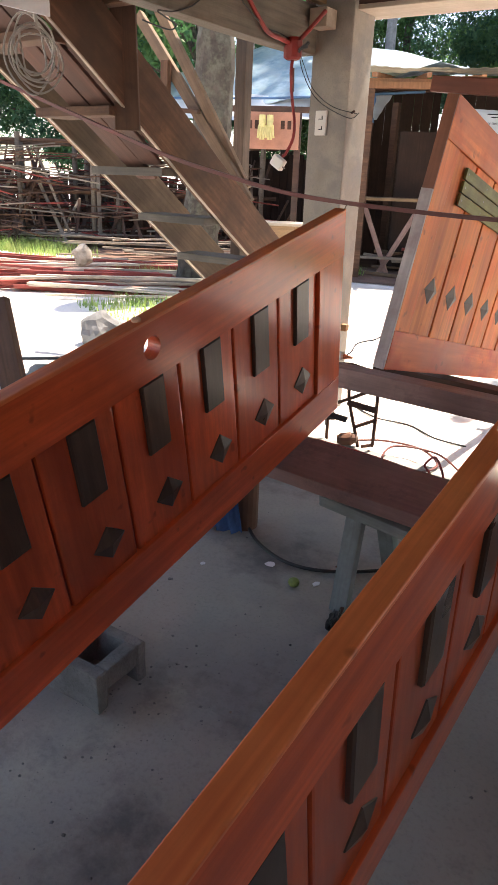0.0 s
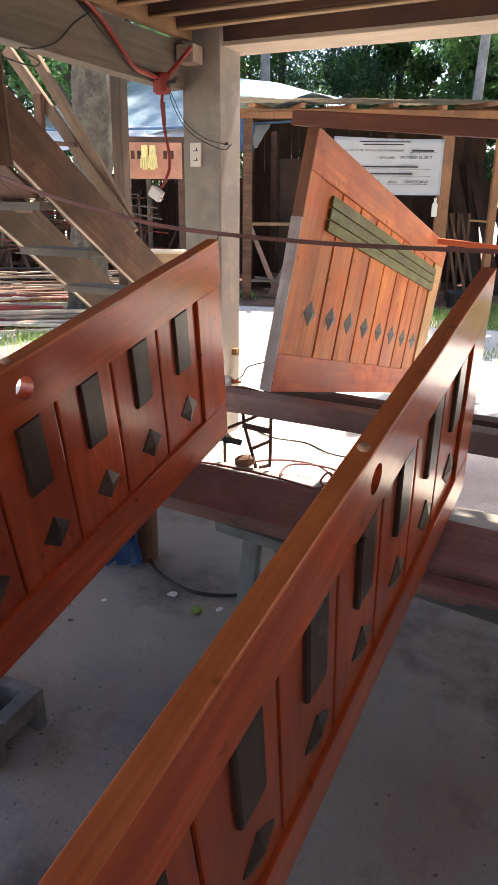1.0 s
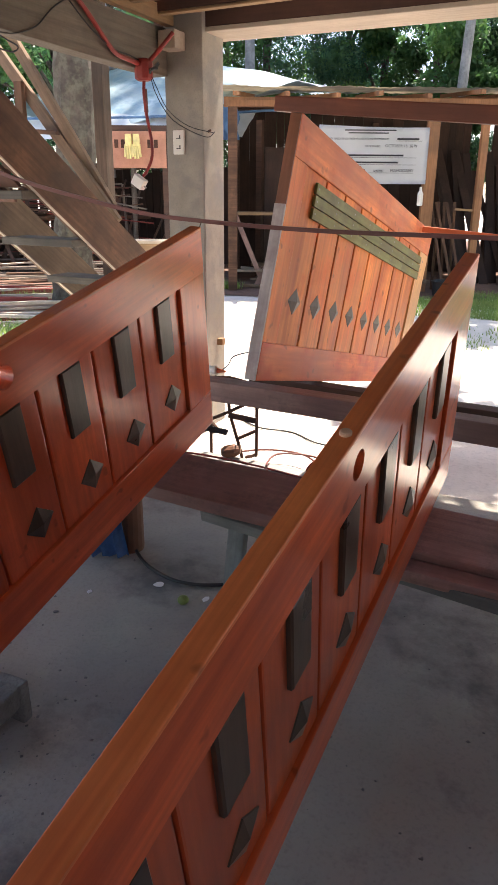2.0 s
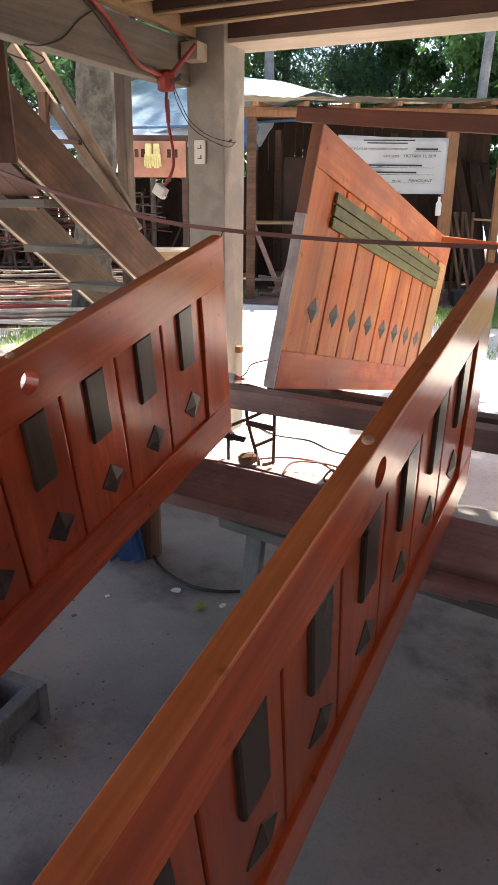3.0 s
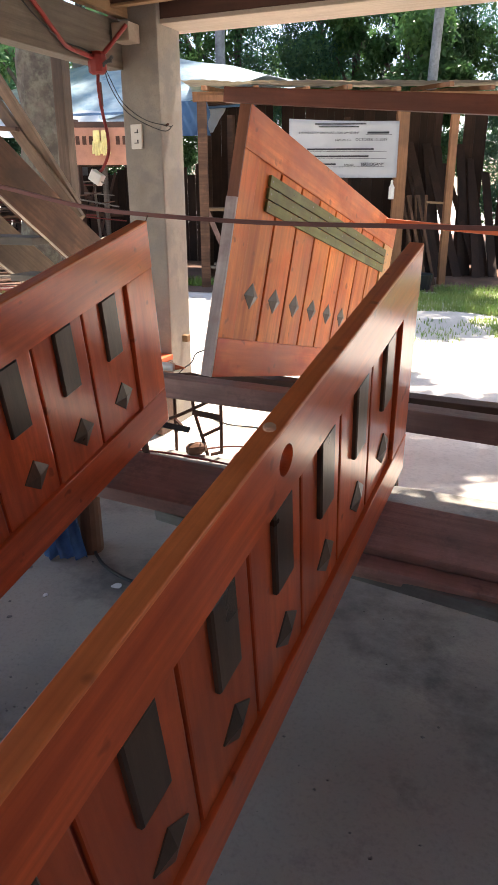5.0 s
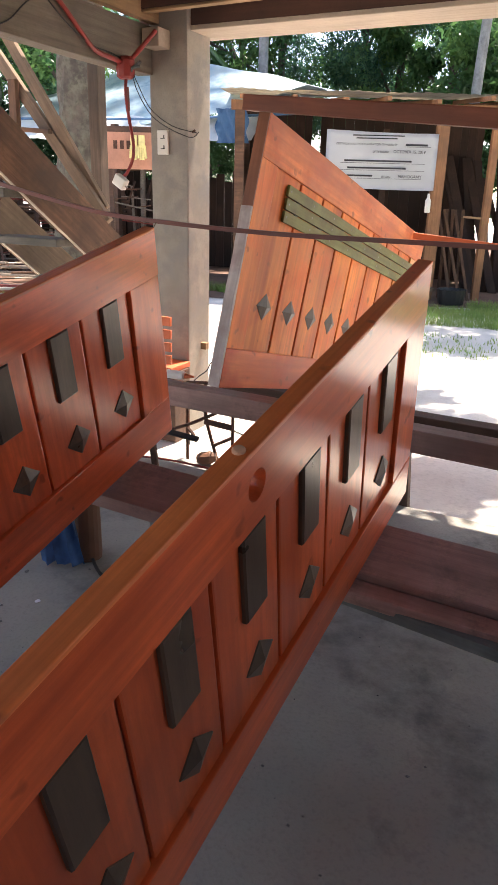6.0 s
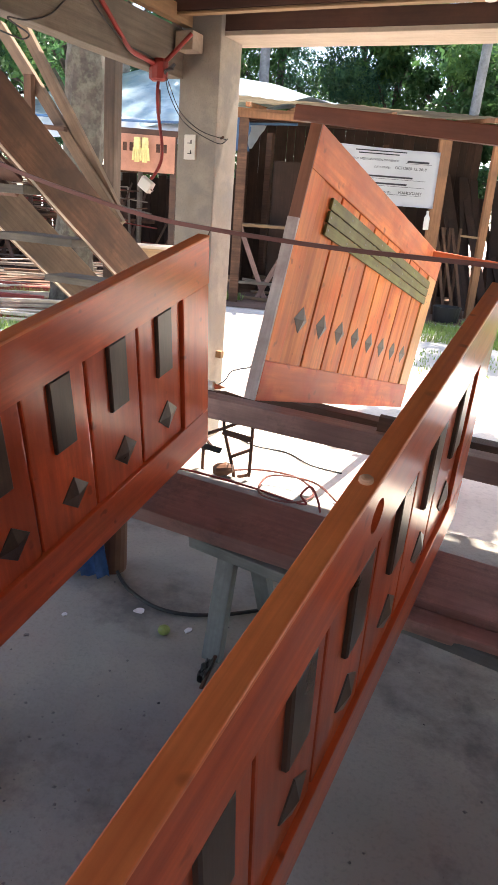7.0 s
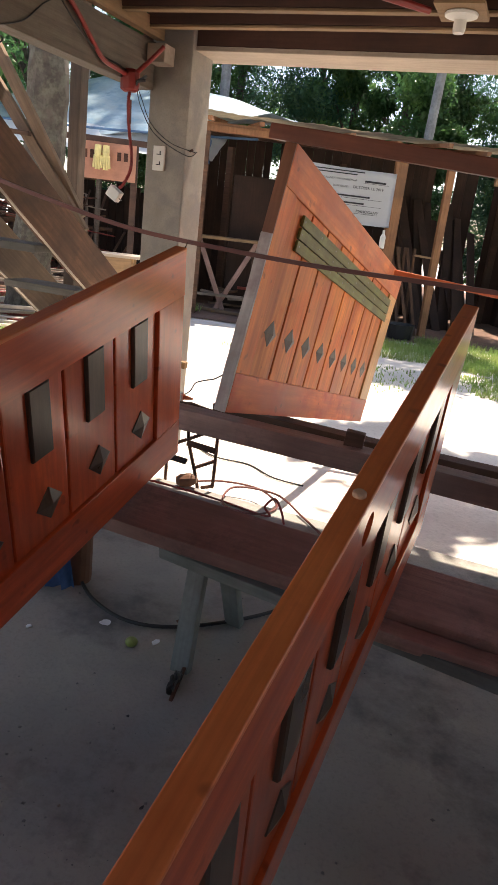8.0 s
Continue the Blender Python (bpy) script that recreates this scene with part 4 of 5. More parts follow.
def debris():
    """Crumbs of mortar and wood strewn over the slab."""
    r = np.random.RandomState(4)
    n = 800
    x = np.concatenate([r.uniform(-2.2, 1.4, n // 2), r.normal(-1.05, 0.28, n - n // 2)])
    y = np.concatenate([r.uniform(0.3, 2.2, n // 2), r.normal(0.95, 0.28, n - n // 2)])
    s = 0.0012 + 0.0045 * r.uniform(0, 1, n) ** 4
    a = r.uniform(0, math.tau, n)
    verts, faces = [], []
    for i in range(n):
        k = len(verts)
        c, d = s[i] * math.cos(a[i]), s[i] * math.sin(a[i])
        verts += [(x[i] + c, y[i] + d, 0.0), (x[i] - d, y[i] + c, 0.0), (x[i] - c * 1.4, y[i] - d, 0.0), (x[i] + d, y[i] - c * 0.8, 0.0), (x[i], y[i] + d * 0.3, s[i] * 0.9)]
        faces += [(k, k + 1, k + 4), (k + 1, k + 2, k + 4), (k + 2, k + 3, k + 4), (k + 3, k, k + 4)]
    me = bpy.data.meshes.new("floor_debris")
    me.from_pydata(verts, [], faces)
    me.materials.append(BLOCKCONC)
    return tagged(new("floor_debris", me), "grey crumbs and grit strewn over the concrete floor", "debris", kind="stuff")


debris()


# ---- foliage ----
for mat_ in (LEAF, LEAF2, GRASS):
    nt = mat_.node_tree
    bs = nt.nodes["Principled BSDF"]
    tr = nt.nodes.new("ShaderNodeBsdfTranslucent")
    mx = nt.nodes.new("ShaderNodeMixShader")
    mx.inputs[0].default_value = 0.5
    nt.links.new(bs.inputs["Base Color"].links[0].from_socket, tr.inputs["Color"])
    nt.links.new(bs.outputs[0], mx.inputs[1])
    nt.links.new(tr.outputs[0], mx.inputs[2])
    nt.links.new(mx.outputs[0], nt.nodes["Material Output"].inputs["Surface"])


def leaves_mesh(name, centres, radii, count, size, mat, seed, droop=0.4, slim=0.4):
    """Many single bent leaves gathered in clumps."""
    r = np.random.RandomState(seed)
    which = r.randint(0, len(centres), count)
    c = np.array(centres)[which]
    rad = np.array(radii)[which]
    d = r.normal(size=(count, 3))
    d /= np.linalg.norm(d, axis=1)[:, None]
    rr = rad * r.uniform(0.25, 1.0, count) ** 0.5
    p = c + d * rr[:, None] * np.array([1, 1, 0.8])
    ax = r.normal(size=(count, 3))
    ax[:, 2] -= droop
    ax /= np.linalg.norm(ax, axis=1)[:, None]
    sd = np.cross(ax, r.normal(size=(count, 3)))
    sd /= np.linalg.norm(sd, axis=1)[:, None]
    L = size * r.uniform(0.6, 1.4, count)[:, None]
    v0, v2 = p, p + ax * L
    mid = p + ax * L * 0.5 + np.cross(ax, sd) * L * 0.10
    v1, v3 = mid + sd * L * slim * 0.5, mid - sd * L * slim * 0.5
    verts = np.stack([v0, v1, v2, v3], 1).reshape(-1, 3)
    me = bpy.data.meshes.new(name)
    me.vertices.add(len(verts))
    me.vertices.foreach_set("co", verts.ravel())
    n = count * 2
    me.loops.add(n * 3)
    b = np.arange(count)[:, None] * 4
    idx = np.concatenate([b + [0, 1, 2], b + [0, 2, 3]], 1).reshape(-1)
    me.loops.foreach_set("vertex_index", idx.astype(np.int32))
    me.polygons.add(n)
    me.polygons.foreach_set("loop_start", np.arange(0, n * 3, 3, dtype=np.int32))
    me.update(calc_edges=True)
    me.materials.append(mat)
    return me


def tree(x, y, height, spread, count, size, mat, seed, low=1.2, label="dense broad-leaved tree behind the shed", bark=BARK2, trunk_r=0.16, slim=0.4, shift=(0, 0)):
    rng_ = random.Random(seed)
    t = empty("tree", pose(x, y, -0.06), label, "tree", "trees behind the yard")
    top = Vector((rng_.uniform(-0.4, 0.4), rng_.uniform(-0.4, 0.4), height * 0.8))
    part("trunk", tube_bm([(0, 0, -0.1), top * 0.3 + Vector((0.1, 0, 0)), top * 0.65, top], 0.1, 9, 4, radii=[trunk_r * (1 - 0.06 * i) for i in range(14)]), bark, t)
    centres, radii = [], []
    for k in range(int(14 + height * 2)):
        a, h = rng_.uniform(0, math.tau), rng_.uniform(low, height)
        rad = spread * (0.45 + 0.55 * math.sin(math.pi * min(0.95, max(0.08, (h - low * 0.5) / height)))) * rng_.uniform(0.3, 1.0)
        c = Vector((rad * math.cos(a) + shift[0], rad * math.sin(a) + shift[1], h))
        centres.append(tuple(c))
        radii.append(rng_.uniform(0.45, 0.95) * spread * 0.31)
        if k % 3 == 0:
            b = top * min(0.95, (h * 0.75) / (height * 0.8))
            part("limb", tube_bm([b, b.lerp(c, 0.5) + Vector((0, 0, 0.15)), c], 0.03, 6, 3, radii=[0.06 - 0.007 * i for i in range(7)]), bark, t)
    ob = new("crown", leaves_mesh("crown", centres, radii, count, size, mat, seed, slim=slim))
    ob.parent = t
    return t


def palm(x, y, height, r, lean, seed, fronds=11, label="tall coconut palm with a pale ringed trunk"):
    rng_ = random.Random(seed)
    t = empty("palm", pose(x, y, -0.06), label, "palm", "palms behind the yard")
    pts = [(lean[0] * (k / 12) ** 1.5, lean[1] * (k / 12) ** 1.5, height * k / 12) for k in range(13)]
    bm = tube_bm(pts, r, 12, 5, radii=[r * (1.15 - 0.35 * i / 60) * (1 + (0.035 if i % 2 else 0)) for i in range(61)])
    part("trunk", bm, BARK, t)
    top = Vector(pts[-1])
    for k in range(fronds):
        a = k * math.tau / fronds + rng_.uniform(-0.2, 0.2)
        out = Vector((math.cos(a), math.sin(a), 0))
        ribs = [top + out * (2.6 * s) + Vector((0, 0, 0.9 * s - 2.2 * s * s)) for s in [i / 9 for i in range(10)]]
        fr = part("frond", tube_bm(ribs, 0.02, 5), LEAF, t)
        side = out.cross(Vector((0, 0, 1)))
        bm = bmesh.new()
        for i in range(70):
            s = 0.06 + 0.94 * i / 70
            q = s * 9
            j = min(8, int(q))
            p = ribs[j].lerp(ribs[j + 1], q - j)
            for sg in (-1, 1):
                ln = 0.65 * (1 - 0.5 * s) * rng_.uniform(0.85, 1.1)
                e = p + side * sg * ln * 0.75 + out * ln * 0.4 + Vector((0, 0, -ln * 0.45))
                a1, a2, a3 = bm.verts.new(p + out * 0.018), bm.verts.new(p - out * 0.018), bm.verts.new(e)
                bm.faces.new((a1, a2, a3))
        part("blade", bm, LEAF, fr)
    return t


# ring of trees that closes the yard
trees = [(-15.5, 15.0, 8.5, 3.0), (-12.5, 17.5, 9.0, 3.2), (-9.4, 18.6, 8.5, 3.0), (-6.6, 19.2, 9.0, 3.1), (-3.9, 19.4, 8.0, 2.9), (-1.4, 19.8, 8.5, 3.0), (1.2, 20.4, 9.0, 3.2),
         (4.2, 21.0, 9.5, 3.4), (-19, 10.5, 8.5, 3.2), (-3.4, 16.9, 5.6, 2.2), (0.2, 17.4, 5.4, 2.4), (-16.5, 9.0, 6.0, 2.6), (-13.2, 12.4, 6.0, 2.4), (-9.3, 16.2, 7.6, 2.1), (-10.8, 16.8, 8.2, 2.2), (-8.0, 17.4, 9.5, 2.8), (-5.2, 18.0, 9.5, 2.8), (-0.2, 18.6, 9.5, 2.9)]
for k, (x, y, h, s) in enumerate(trees):
    tree(x, y, h, s, 26000, 0.125 if k % 2 else 0.105, LEAF if k % 2 else LEAF2, 100 + k, low=0.9, slim=0.34 if k % 3 else 0.5)
for k, (x, y, h, s) in enumerate([(9, 15, 9, 4), (14, 6, 9, 4), (13, -6, 8, 4), (2, -16, 8, 4), (-9, -14, 8, 4), (-18, -6, 8, 4), (-22, 3, 9, 4)]):
    tree(x, y, h, s, 2500, 0.4, LEAF2, 300 + k, label="broad-leaved tree at the edge of the yard")
palm(-2.52, 14.0, 9.5, 0.085, (0.3, 0.3), 3)
palm(-6.75, 14.2, 9.0, 0.10, (-0.2, 0.2), 4)
palm(-9.6, 13.2, 4.6, 0.15, (0.3, -0.3), 6, label="young coconut palm with arching fronds")
palm(-12.2, 12.2, 4.2, 0.15, (0.3, -0.3), 7, label="young coconut palm with arching fronds")


def old_trunk():
    bm = tube_bm([(-5.42, 6.5, -0.1), (-5.25, 6.45, 0.9), (-5.07, 6.4, 2.0), (-5.0, 6.4, 3.2), (-5.0, 7.2, 6.0), (-5.2, 9.6, 8.3)], 0.19, 16, 8, radii=[0.235 - 0.0018 * i for i in range(48)])
    for v in bm.verts:
        v.co += 0.03 * noise.noise_vector(v.co * Vector((7, 7, 3)).x)
    t = empty("tree", pose(0, 0, 0), "old mottled tree trunk behind the stairs", "tree", "trees behind the yard")
    part("trunk", bm, BARK2, t)
    cs = [(-5.3 + 0.9 * math.cos(a), 10.4 + 1.0 * math.sin(a), 8.4 + 0.6 * math.sin(3 * a)) for a in [k * 0.7 for k in range(9)]]
    ob = new("crown", leaves_mesh("crown", cs, [0.8] * 9, 2500, 0.2, LEAF, 77))
    ob.parent = t
    return t


old_trunk()
# added tree, crown shifted off its trunk to darken the grass by the shed
tree(3.6, 11.8, 7.0, 2.5, 17000, 0.17, LEAF, 503, low=4.0, shift=(-3.0, -0.4), label="broad-leaved tree added to shade the grass by the shed")
# unseen trees added so their shifted crowns shade the yard beside the doors
tree(2.6, 6.6, 6.6, 1.0, 3600, 0.2, LEAF, 501, low=5.2, shift=(-2.45, 0.02), label="unseen broad-leaved tree added to shade the yard beside the workshop")
tree(3.4, 6.2, 6.4, 1.1, 2400, 0.2, LEAF, 502, low=4.8, shift=(-1.6, 0.0), label="unseen slim broad-leaved tree added to shade the yard")


def grass(name, cx, cy, rx, ry, n, h, seed, label, z=-0.055):
    r = np.random.RandomState(seed)
    a, q = r.uniform(0, math.tau, n), np.sqrt(r.uniform(0, 1, n))
    wob = 1 + 0.25 * np.sin(3 * a + seed) + 0.15 * np.sin(7 * a)
    x, y = cx + rx * q * wob * np.cos(a), cy + ry * q * wob * np.sin(a)
    ln = h * r.uniform(0.4, 1.2, n)
    ta = r.uniform(0, math.tau, n)
    tl = r.uniform(0.1, 0.8, n) * ln
    w = 0.006
    v0 = np.stack([x - w * np.sin(ta), y + w * np.cos(ta), np.full(n, z)], 1)
    v1 = np.stack([x + w * np.sin(ta), y - w * np.cos(ta), np.full(n, z)], 1)
    v2 = np.stack([x + tl * np.cos(ta), y + tl * np.sin(ta), z + ln], 1)
    me = bpy.data.meshes.new(name)
    me.from_pydata(np.stack([v0, v1, v2], 1).reshape(-1, 3).tolist(), [], np.arange(3 * n).reshape(-1, 3).tolist())
    me.materials.append(GRASS)
    return tagged(new(name, me), label, "grass", kind="stuff")


grass("grass", -4.75, 5.35, 1.0, 0.7, 1500, 0.11, 1, "sunlit tuft of grass near the offcut pile")
grass("grass", -10.6, 7.7, 1.6, 0.8, 3200, 0.2, 2, "sunlit grass at the edge of the yard")
grass("grass", -5.7, 6.6, 0.9, 0.5, 2500, 0.2, 8, "grass round the foot of the old trunk")
grass("grass", -0.3, 9.1, 2.0, 1.1, 14000, 0.09, 3, "short shaded grass in front of the shed")
grass("grass", 1.6, 7.6, 1.9, 1.0, 15000, 0.06, 4, "sparse sunlit grass on the dirt")
grass("grass", -4.9, 9.3, 0.35, 0.12, 700, 0.14, 5, "small tuft of grass beside the shed post")
grass("grass", -1.6, 7.0, 1.3, 0.7, 900, 0.05, 6, "thin grass on the pale dirt")
grass("grass", -3.6, 4.6, 0.7, 0.4, 500, 0.06, 9, "thin grass on the pale dirt")


# ---- shed ----
SHED = pose(-4.4, 9.25, -0.05, 0, 0, 26)


def shed():
    s = empty("shed", SHED, "open timber lean-to shed with weathered roofing and dark inside", "shed")
    G = 0.0
    for x, w, mat in ((-0.23, 0.13, STAIRWOOD), (2.52, 0.17, LUMBER_V), (3.24, 0.10, LUMBER_V), (-0.2, 0.1, DARKTIMBER), (2.2, 0.1, DARKTIMBER), (5.2, 0.12, DARKTIMBER)):
        y = 2.7 if mat is DARKTIMBER else 0.0
        part("post", box(x - w / 2, y - 0.05, G, x + w / 2, y + 0.05, 2.5, 0.006), mat, s)
    part("eave_beam", box(-0.35, -0.045, 2.45, 4.0, 0.03, 2.57, 0.005), LUMBER_V, s)
    part("eave_beam", box(-0.3, 2.66, 2.7, 5.4, 2.74, 2.8, 0.005), DARKTIMBER, s)
    part("fascia", box(-0.3, -0.06, 2.45, 0.9, -0.046, 2.53, 0.003), LUMBER_V, s)
    for k in range(9):
        x = -0.15 + 0.62 * k
        bm = box(x - 0.03, -0.42, 0, x + 0.03, 3.0, 0.055, 0.004)
        ob = part("rafter", bm, LUMBER_V, s)
        ob.matrix_basis = pose(0.02 * (k % 3), 0, 2.585, 6, 0, 3 * ((k * 7) % 5 - 2))
    bm = bmesh.new()
    nx = 150
    rows_ = []
    for j in range(5):
        y = -0.2 + 3.4 * j / 4
        rows_.append([bm.verts.new((-0.5 + 4.55 * i / nx + 1.7 * j / 4 * i / nx, y + 0.03 * noise.noise(Vector((i * 0.15, j, 3))),
                                    2.68 + 0.105 * (y + 0.2) + 0.004 * math.cos(i * math.tau / 5) + 0.02 * noise.noise(Vector((i * 0.06, j, 0))))) for i in range(nx + 1)])
    for j in range(4):
        for i in range(nx):
            bm.faces.new((rows_[j][i], rows_[j][i + 1], rows_[j + 1][i + 1], rows_[j + 1][i]))
    bmesh.ops.solidify(bm, geom=bm.faces[:], thickness=0.012)
    part("roofing", bm, ROOFTIN, s)
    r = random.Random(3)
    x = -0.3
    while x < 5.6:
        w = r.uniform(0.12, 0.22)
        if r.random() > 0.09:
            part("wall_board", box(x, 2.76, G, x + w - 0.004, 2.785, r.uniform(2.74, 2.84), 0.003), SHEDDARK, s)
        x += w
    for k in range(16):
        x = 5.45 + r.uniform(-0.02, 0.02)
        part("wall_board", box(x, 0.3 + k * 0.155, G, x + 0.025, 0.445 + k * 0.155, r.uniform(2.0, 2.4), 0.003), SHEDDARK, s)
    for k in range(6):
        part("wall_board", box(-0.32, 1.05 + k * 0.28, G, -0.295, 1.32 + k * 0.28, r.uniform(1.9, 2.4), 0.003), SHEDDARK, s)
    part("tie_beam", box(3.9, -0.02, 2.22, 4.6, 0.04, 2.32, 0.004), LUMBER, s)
    part("side_wall", box(0.25, 0.9, G, 0.95, 0.94, 2.0, 0.004), SHEDDARK, s, "panel coloured dark for the shade inside the shed")
    return s


shed()


def banner():
    b = empty("banner", SHED, "white printed tarpaulin notice hung between the shed posts", "notice")
    bm = bmesh.new()
    x0, x1 = 0.95, 2.46
    grid = [[bm.verts.new((x0 + (x1 - x0) * i / 24, -0.075 + 0.012 * math.sin(i * 0.8 + j * 0.2), 2.235 - 0.03 * i / 24 - 0.72 * j / 12 - 0.012 * math.sin(i * math.pi / 24))) for j in range(13)] for i in range(25)]
    for i in range(24):
        for j in range(12):
            bm.faces.new((grid[i][j], grid[i + 1][j], grid[i + 1][j + 1], grid[i][j + 1]))
    bmesh.ops.solidify(bm, geom=bm.faces[:], thickness=0.002)
    part("cloth", bm, PAPER, b, smooth=True)

    def bar(x, z, w, h):
        part("print_bar", box(x, -0.094, z, x + w, -0.090, z + h, 0.0), INK, b)

    def words(text, x, z, size):
        cu = bpy.data.curves.new("print", "FONT")
        cu.body, cu.size, cu.extrude = text, size, 0.001
        me = bpy.data.meshes.new_from_object(bpy.data.objects.new("tmp_text", cu))
        me.materials.append(INK)
        t = new("print", me)
        t.parent = b
        t.matrix_basis = Matrix.Translation((x, -0.092, z)) @ pose(0, 0, 0, 90, 0, 0)

    words("CERTIFICATE OF TREE PLANTATION OWNERSHIP", 1.08, 2.045, 0.037)
    bar(1.30, 2.16, 0.7, 0.014)
    bar(1.35, 2.125, 0.55, 0.014)
    bar(2.02, 2.045, 0.30, 0.026)
    bar(2.0, 2.032, 0.36, 0.004)
    words("DATE ISSUED:", 1.58, 1.955, 0.036)
    words("OCTOBER 15, 2019", 1.86, 1.955, 0.052)
    bar(1.2, 1.84, 0.92, 0.022)
    bar(1.15, 1.82, 1.15, 0.004)
    bar(1.25, 1.75, 0.80, 0.022)
    bar(1.15, 1.73, 1.15, 0.004)
    words("SPECIES:", 1.72, 1.64, 0.036)
    words("MAHOGANY", 1.95, 1.64, 0.056)
    bar(1.15, 1.625, 1.12, 0.004)
    bar(1.25, 1.65, 0.35, 0.022)
    return b


banner()


def in_shed(p):
    return SHED @ Vector(p)


def bench():
    b = empty("work_bench", SHED, "rough wooden bench with slanted legs in the shed", "bench")
    part("top", box(-0.3, 0.25, 1.05, 0.75, 0.75, 1.09, 0.005), LUMBER, b)
    for (x0, y0), (x1, y1) in (((-0.2, 0.3), (0.25, 0.3)), ((0.65, 0.3), (0.1, 0.3)), ((-0.2, 0.7), (-0.25, 0.7)), ((0.65, 0.7), (0.7, 0.7))):
        m, n = frame_along((x0, y0, 1.05), (x1, y1, 0.0), (0, -1, 0))
        ob = part("leg", plank_bm(n, 0.07, 0.05), REDPRIME if y0 < 0.5 else DARKTIMBER, b)
        ob.matrix_basis = m
    return b


bench()
rr = random.Random(8)
for k in range(34):
    a = in_shed((rr.uniform(-0.3, 1.6), rr.uniform(0.3, 1.6), 0.03 + 0.018 * k * rr.uniform(0.3, 1)))
    an = radians(26) + rr.uniform(-0.7, 0.7)
    n = rr.uniform(0.5, 1.4)
    board("scrap_lumber", a, a + Vector((n * math.cos(an), n * math.sin(an), rr.uniform(-0.1, 0.12))), rr.uniform(0.04, 0.1), rr.uniform(0.02, 0.05), rr.choice((BRACEWOOD, GREYWOOD, STAIRWOOD, REDSLAB)),
          "piece of scrap lumber heaped under the bench", "lumber", group="scrap lumber in the shed")
# near-black planks fill the shed's right side in place of its deep shade
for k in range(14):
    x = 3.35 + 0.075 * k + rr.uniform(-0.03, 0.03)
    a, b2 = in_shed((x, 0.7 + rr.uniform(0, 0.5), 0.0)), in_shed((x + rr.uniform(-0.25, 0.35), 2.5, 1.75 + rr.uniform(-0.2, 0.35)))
    board("leaning_plank", a, b2, rr.uniform(0.09, 0.16), 0.025, SHEDDARK, "rough-sawn plank coloured near-black for the shade inside the shed", "plank", group="planks leaning in the shed", up=(0.4, -0.9, 0))
for k, (xa, xb) in enumerate(((2.62, 2.86), (2.85, 3.12), (2.7, 3.0))):
    for q in range(2):
        board("leaning_stick", in_shed((xa + 0.12 * q, 0.15, 1.25)), in_shed((xb - 0.1 * q, -0.1 + 0.3 * q, 0.0)), 0.04, 0.03, STAIRWOOD, "thin brown stick leaning at the shed post", "stick", group="sticks at the shed post", up=(0.4, -0.9, 0))
board("easel_bar", in_shed((3.3, 0.0, 1.15)), in_shed((2.95, 0.05, 1.17)), 0.05, 0.03, LUMBER, "short bar nailed to the shed post", "bar")
bm = lathe_bm([(0.035, 0), (0.04, 0.02), (0.04, 0.16), (0.018, 0.2), (0.018, 0.25)], 14)
thing("plastic_bottle", bm, WHITEPLASTIC, "clear plastic bottle hanging at the shed post", "bottle", m=Matrix.Translation(in_shed((2.40, -0.09, 1.20))))
bm = lathe_bm([(0.13, 0), (0.17, 0.02), (0.2, 0.22), (0.19, 0.22), (0.15, 0.04)], 18)
thing("black_basin", bm, BLACKRUBBER, "black plastic basin on the soil by the shed", "basin", m=Matrix.Translation(in_shed((2.75, -0.55, 0.0))))


